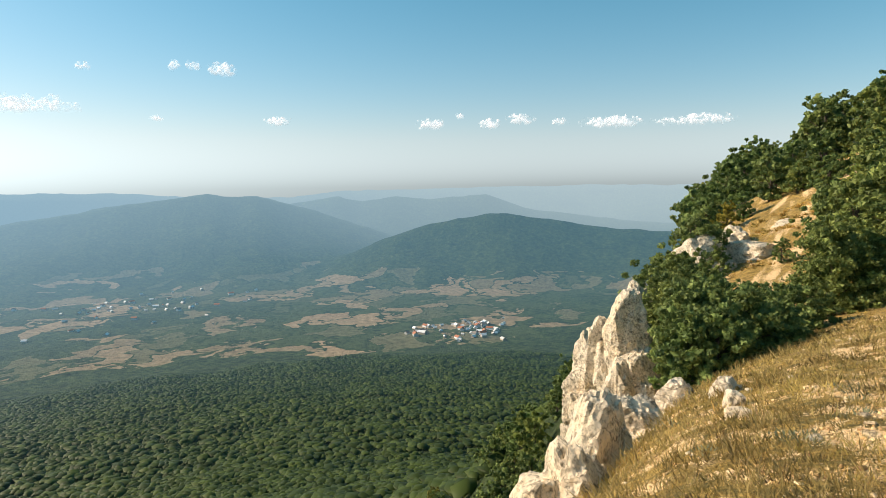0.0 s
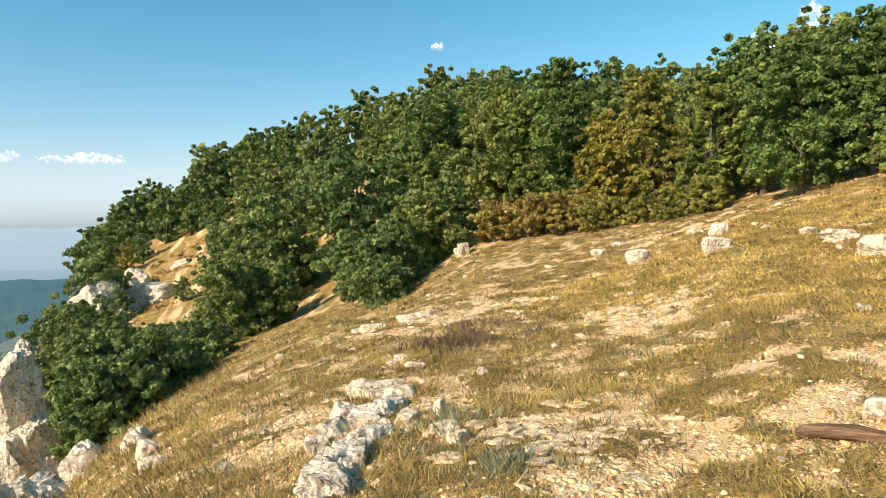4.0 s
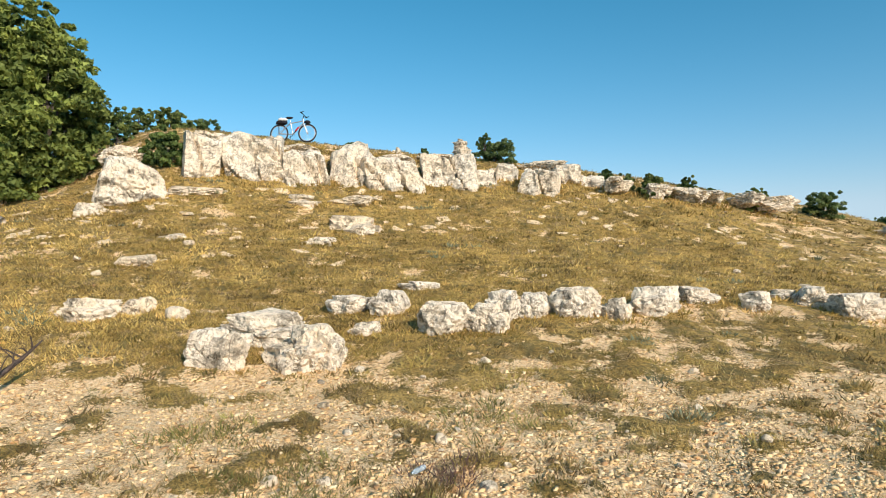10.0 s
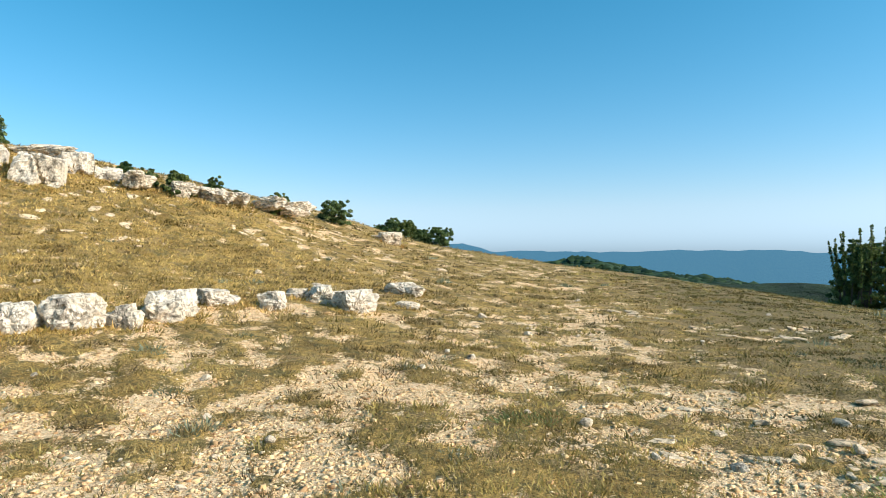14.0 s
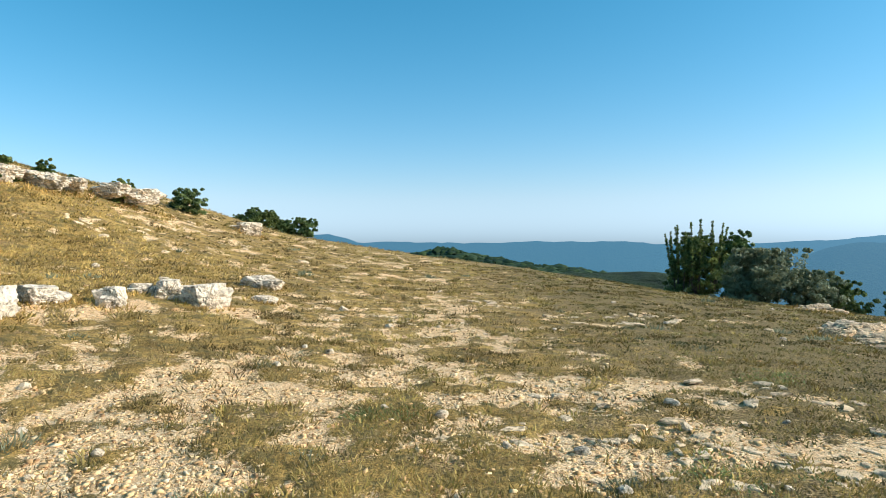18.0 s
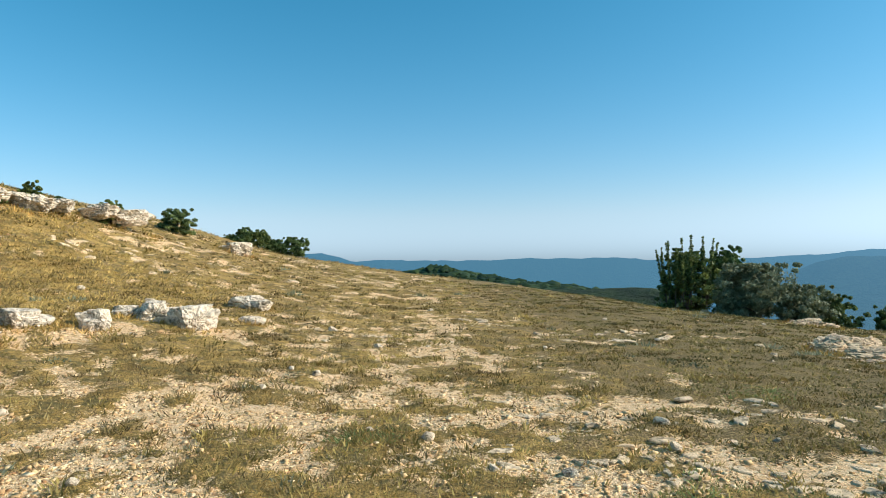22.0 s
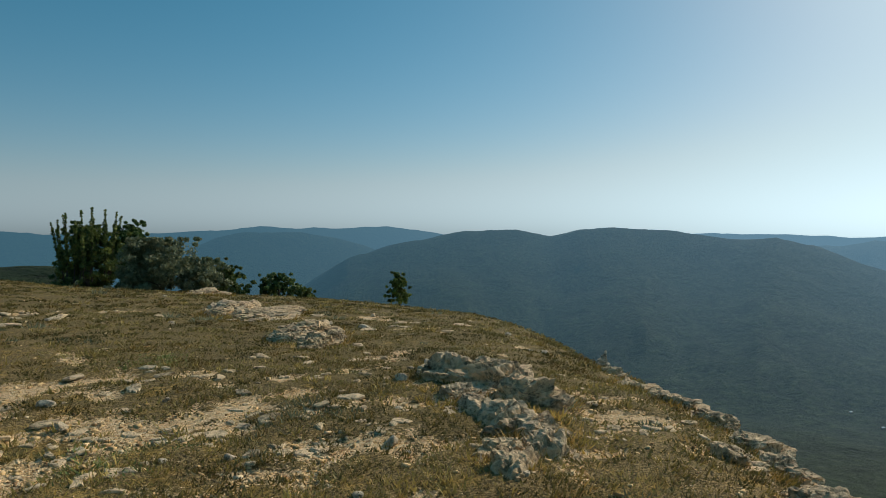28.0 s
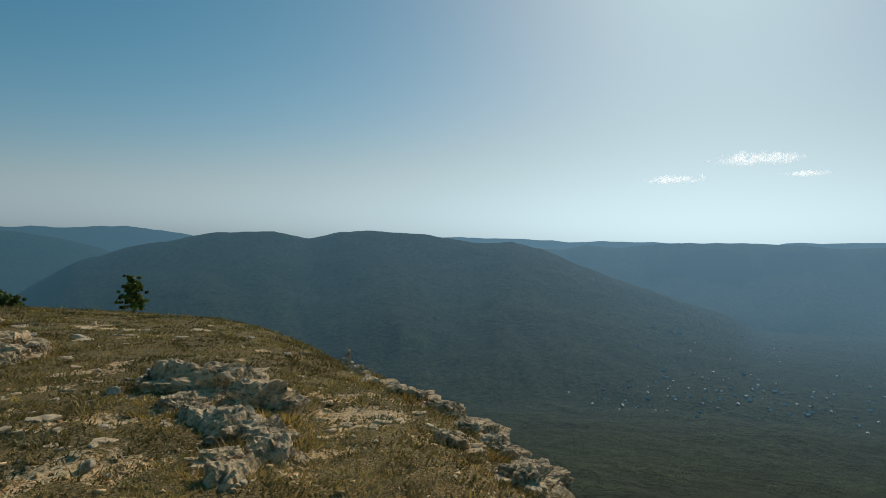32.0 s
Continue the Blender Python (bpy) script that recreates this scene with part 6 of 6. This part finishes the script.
# ---- loose stones, gravel, grass, heath ----
def scatter(n, r0, r1, seed, a0=-284.0, a1=62.0):
    rg = np.random.default_rng(seed)
    r = np.exp(rg.uniform(math.log(r0), math.log(r1), n))
    a = np.radians(rg.uniform(a0, a1, n))
    x, y = -r * np.sin(a), r * np.cos(a)
    z = height(x, y)
    ok = (z > -7.5 - 0.02 * r) & ~((np.degrees(a) > 14) & (r > 3)) & ~((np.degrees(a) < -255) & (r > 7))
    return x[ok], y[ok], z[ok], r[ok], rg


x, y, z, r, rg = scatter(900, 2.6, 24, 41)
b = bare(x, y)
count = 0
for k in range(len(x)):
    if rg.random() < 0.25 + b[k] and count < 280:
        s = (0.016 + 0.045 * rg.random() ** 2) * (0.75 + r[k] * 0.055)
        ob = new("stone", STONES[k % len(STONES)])
        ob.matrix_world = Matrix.LocRotScale((x[k], y[k], z[k] + s * 0.18), Euler((rg.normal() * 0.3, rg.normal() * 0.3, rg.uniform(0, 6.3))), (s * 1.25, s, s * 0.65))
        tagged(ob, "small pale limestone stone lying on the dry ground", "stone", "loose stones")
        count += 1

peb = np.array([(a, b_, c) for c in (-1, 1) for a, b_ in ((-1, -1), (1, -1), (1, 1), (-1, 1))], float) * 0.75
peb_f = np.array([(0, 1, 5), (0, 5, 4), (1, 2, 6), (1, 6, 5), (2, 3, 7), (2, 7, 6), (3, 0, 4), (3, 4, 7), (4, 5, 6), (4, 6, 7)])
x, y, z, r, rg = scatter(260000, 2.2, 26, 43)
b = cover(x, y)
ok = rg.random(len(x)) < np.clip(smooth(0.34, 0.58, b), 0.04, 1) * (1 - 0.75 * heathy(x, y)) * (1 - 0.55 * np.exp(-(((x - 4.6) / 1.6) ** 2 + ((y - 1.2) / 1.6) ** 2)))
x, y, z, r = x[ok][:95000], y[ok][:95000], z[ok][:95000], r[ok][:95000]
n = len(x)
s = (0.0075 + 0.018 * rg.random(n) ** 4) * (0.62 + 0.10 * r ** 0.8)
shape = peb[None] * (1 + 0.5 * rg.normal(size=(n, len(peb), 3)).clip(-1.3, 1.3)) * s[:, None, None] * np.stack([rg.uniform(0.8, 1.6, n), rg.uniform(0.6, 1.1, n), rg.uniform(0.3, 0.65, n)], 1)[:, None, :]
spin = rg.uniform(0, 6.3, n)
ca, sa = np.cos(spin)[:, None], np.sin(spin)[:, None]
shape = np.stack([shape[..., 0] * ca - shape[..., 1] * sa, shape[..., 0] * sa + shape[..., 1] * ca, shape[..., 2]], -1)
v = shape + np.stack([x, y, z + s * 0.25], 1)[:, None, :]
f = (peb_f[None] + (np.arange(n) * len(peb))[:, None, None]).reshape(-1, 3)
PEBBLE, nt_, b_ = material("pebbles", 0.95)
nt_.links.new(ramp(nt_, isl_random(nt_), (0, (0.36, 0.20, 0.09)), (0.3, (0.68, 0.44, 0.20)), (0.75, (0.83, 0.59, 0.31)), (1, (0.88, 0.69, 0.43))), b_.inputs["Base Color"])
tagged(new("gravel", mesh_np("gravel", v.reshape(-1, 3), f, PEBBLE)), "pale angular limestone gravel strewn over the bare ground", "gravel", kind="stuff")


def blades(name, n, r0, r1, seed, per, tall, wide, mat, label, want, spread_=0.07, spots=None, dome=0.5):
    """Clumps of blades, taller in the middle of each clump and leaning out; each clump has its own tone."""
    x, y, z, r, rg = scatter(n, r0, r1, seed)
    if spots is not None:
        x, y = spots[:, 0], spots[:, 1]
        z, r = height(x, y), np.hypot(x, y)
    else:
        ok = want(x, y, r, rg)
        x, y, z, r = x[ok], y[ok], z[ok], r[ok]
    n = len(x)
    tone = np.clip(0.45 + 0.26 * rg.normal(size=n) + 0.95 * fbm(x, y, 0.7, 3, 205), 0, 1)
    x, y, z, r, tone = (np.repeat(q, per) for q in (x, y, z, r, tone))
    m = n * per
    size = np.repeat(rg.uniform(0.5, 1.5, n), per) * (0.75 + 0.035 * r)
    q, ang = np.sqrt(rg.uniform(0, 1, m)), rg.uniform(0, 6.3, m)
    wideness = spread_ * 1.7 * size * q
    px, py = x + np.cos(ang) * wideness, y + np.sin(ang) * wideness
    hgt = tall * size * rg.uniform(0.6, 1.2, m) * (1 - dome * q * q)
    lean = hgt * (0.35 + 0.9 * q) * rg.uniform(0.4, 1.4, m)
    la = ang + rg.normal(size=m) * 0.9
    w = wide * size * (0.8 + 0.05 * r)
    base = np.stack([px, py, z - 0.01], 1)
    turn = rg.uniform(0, 6.3, m)
    side = np.stack([np.cos(turn) * w, np.sin(turn) * w, 0 * w], 1)
    tip = base + np.stack([np.cos(la) * lean, np.sin(la) * lean, hgt], 1)
    v = np.stack([base - side, base + side, tip], 1).reshape(-1, 3)
    return tagged(new(name, leaf_mesh(name, v, np.arange(m * 3).reshape(m, 3), np.repeat(tone, 3), mat)), label, "grass", kind="stuff")


north = lambda x, y: smooth(2.5, 6, y) * smooth(9, 3, x - 0.2 * y)
veg = lambda x, y: np.clip(smooth(0.66, 0.38, cover(x, y)), 0.12, 1)
kind_of = lambda x, y: fbm(x, y, 1.6, 4, 71)
clump = lambda x, y: np.clip(fbm(x, y, 0.8, 3, 91) * 6.0 - 2.2, 0, 1)
# dark olive heath, its colour lowered further to look backlit
RIM = leaf_material("rim_heath_leaves", (0.09, 0.075, 0.025), (0.48, 0.37, 0.13))
OLIVE = leaf_material("olive_herbs", (0.15, 0.12, 0.034), (0.66, 0.50, 0.16))
SAGE = leaf_material("sage_leaves", (0.15, 0.16, 0.09), (0.40, 0.40, 0.25))
blades("dry_grass", 60000, 1.5, 52, 51, 9, 0.055, 0.0045, GRASS, "short sun-dried golden grass", lambda x, y, r, g: g.random(len(x)) < veg(x, y) * (1 - 0.96 * heathy(x, y)) * 0.75, 0.055)
TURF = leaf_material("slope_turf_blades", (0.27, 0.19, 0.05), (0.92, 0.68, 0.24))
blades("slope_turf", 120000, 8, 25, 69, 7, 0.050, 0.0065, TURF, "close golden-olive turf on the slope under the ledge", lambda x, y, r, g: g.random(len(x)) < turfy(x, y) * veg(x, y), 0.06)
blades("tall_dry_grass", 34000, 2.5, 30, 52, 11, 0.12, 0.0042, GRASS, "knee-high golden dry grass on the north slope", lambda x, y, r, g: g.random(len(x)) < north(x, y) * np.clip(1.1 - bare(x, y), 0, 1), 0.09)
blades("heath_mats", 30000, 1.6, 34, 53, 20, 0.060, 0.007, HEATH, "dull brown and olive mats of low heath", lambda x, y, r, g: g.random(len(x)) < veg(x, y) * np.clip(smooth(-0.05, 0.16, kind_of(x, y)), 0.1, 0.8) * (1 - 0.95 * heathy(x, y)), 0.07, None, 0.75)
blades("rim_heath", 60000, 1.6, 34, 58, 24, 0.034, 0.009, RIM, "dark olive and brown heath mats along the rim", lambda x, y, r, g: g.random(len(x)) < veg(x, y) * heathy(x, y) * 0.95, 0.075, None, 0.75)
blades("low_herbs", 34000, 1.6, 34, 54, 20, 0.062, 0.007, OLIVE, "low olive green herbs in the dry turf", lambda x, y, r, g: g.random(len(x)) < veg(x, y) * np.clip(smooth(0.12, -0.2, kind_of(x, y)), 0.12, 0.75) * (1 - 0.7 * heathy(x, y)), 0.07, None, 0.75)
blades("sage_cushions", 9000, 2.0, 26, 55, 34, 0.075, 0.008, SAGE, "grey-green cushions of low sage herbs", lambda x, y, r, g: g.random(len(x)) < clump(x, y) * veg(x, y), 0.085, None, 0.75)
# grass grown up round the foot of the rocks
rg = np.random.default_rng(77)
foot = []
for x, y, w, d, a in ROCK_SPOTS:
    for k in range(int(10 + 26 * min(w, 1.5))):
        t = rg.uniform(0, 6.28)
        u, q = w * math.cos(t) * rg.uniform(0.9, 1.25), d * math.sin(t) * rg.uniform(0.9, 1.25)
        foot.append((x + u * math.cos(a) - q * math.sin(a), y + u * math.sin(a) + q * math.cos(a)))
blades("foot_grass", 10, 2, 20, 56, 9, 0.085, 0.006, GRASS, "dry grass grown up round the rocks", None, 0.05, np.array(foot[::2]))
blades("foot_herbs", 10, 2, 20, 57, 10, 0.06, 0.009, OLIVE, "olive herbs grown up round the rocks", None, 0.06, np.array(foot[1::2]))

def ring_spots(n, x0, y0, w, seed):
    q = np.random.default_rng(seed).normal(size=(n, 2)) * w
    return q + np.array([x0, y0])


PURPLE = leaf_material("purple_heath_leaves", (0.10, 0.055, 0.045), (0.30, 0.19, 0.16))
blades("purple_heath", 10, 2, 20, 61, 16, 0.10, 0.007, PURPLE, "purplish brown patch of wiry heath", None, 0.09, np.concatenate([ring_spots(70, 5.2, 9.4, 0.55, 1), ring_spots(40, 6.6, 10.2, 0.5, 2)]))
blades("sage_bush", 10, 2, 20, 62, 40, 0.07, 0.007, SAGE, "low grey-green sage growing by the bleached rock", None, 0.07, np.concatenate([ring_spots(26, 2.5, 4.15, 0.14, 3), ring_spots(16, 2.9, 5.6, 0.16, 4)]))
blades("purple_heath", 10, 2, 20, 66, 22, 0.11, 0.004, PURPLE, "dark purplish heath bush on the gravel", None, 0.07, ring_spots(24, 4.27, -1.66, 0.16, 5))
blades("tall_herbs", 10, 2, 20, 67, 22, 0.075, 0.006, OLIVE, "yellow-green tussocks of taller grass", None, 0.08, np.concatenate([ring_spots(70, 4.35, -0.75, 0.34, 6), ring_spots(40, 5.2, -2.7, 0.3, 8), ring_spots(40, 5.9, -0.2, 0.3, 9)]))
GREEN = leaf_material("green_herbs", (0.16, 0.17, 0.055), (0.44, 0.44, 0.16))
blades("green_herbs", 10, 2, 20, 68, 26, 0.035, 0.009, GREEN, "fresh green patch of low herbs", None, 0.08, np.concatenate([ring_spots(26, 2.16, -5.88, 0.2, 7), ring_spots(22, -1.9, -8.6, 0.3, 10), ring_spots(26, -0.9, -5.0, 0.25, 11)]))
TUFT = leaf_material("slope_tuft_leaves", (0.09, 0.066, 0.024), (0.34, 0.26, 0.095))
blades("slope_tufts", 60000, 6.5, 30, 63, 9, 0.05, 0.006, TUFT, "brown and olive grass tufts dotted over the slope", lambda x, y, r, g: (g.random(len(x)) < np.clip(fbm(x, y, 0.6, 3, 95) * 5.0 - 0.6, 0, 1) * veg(x, y)), 0.05)
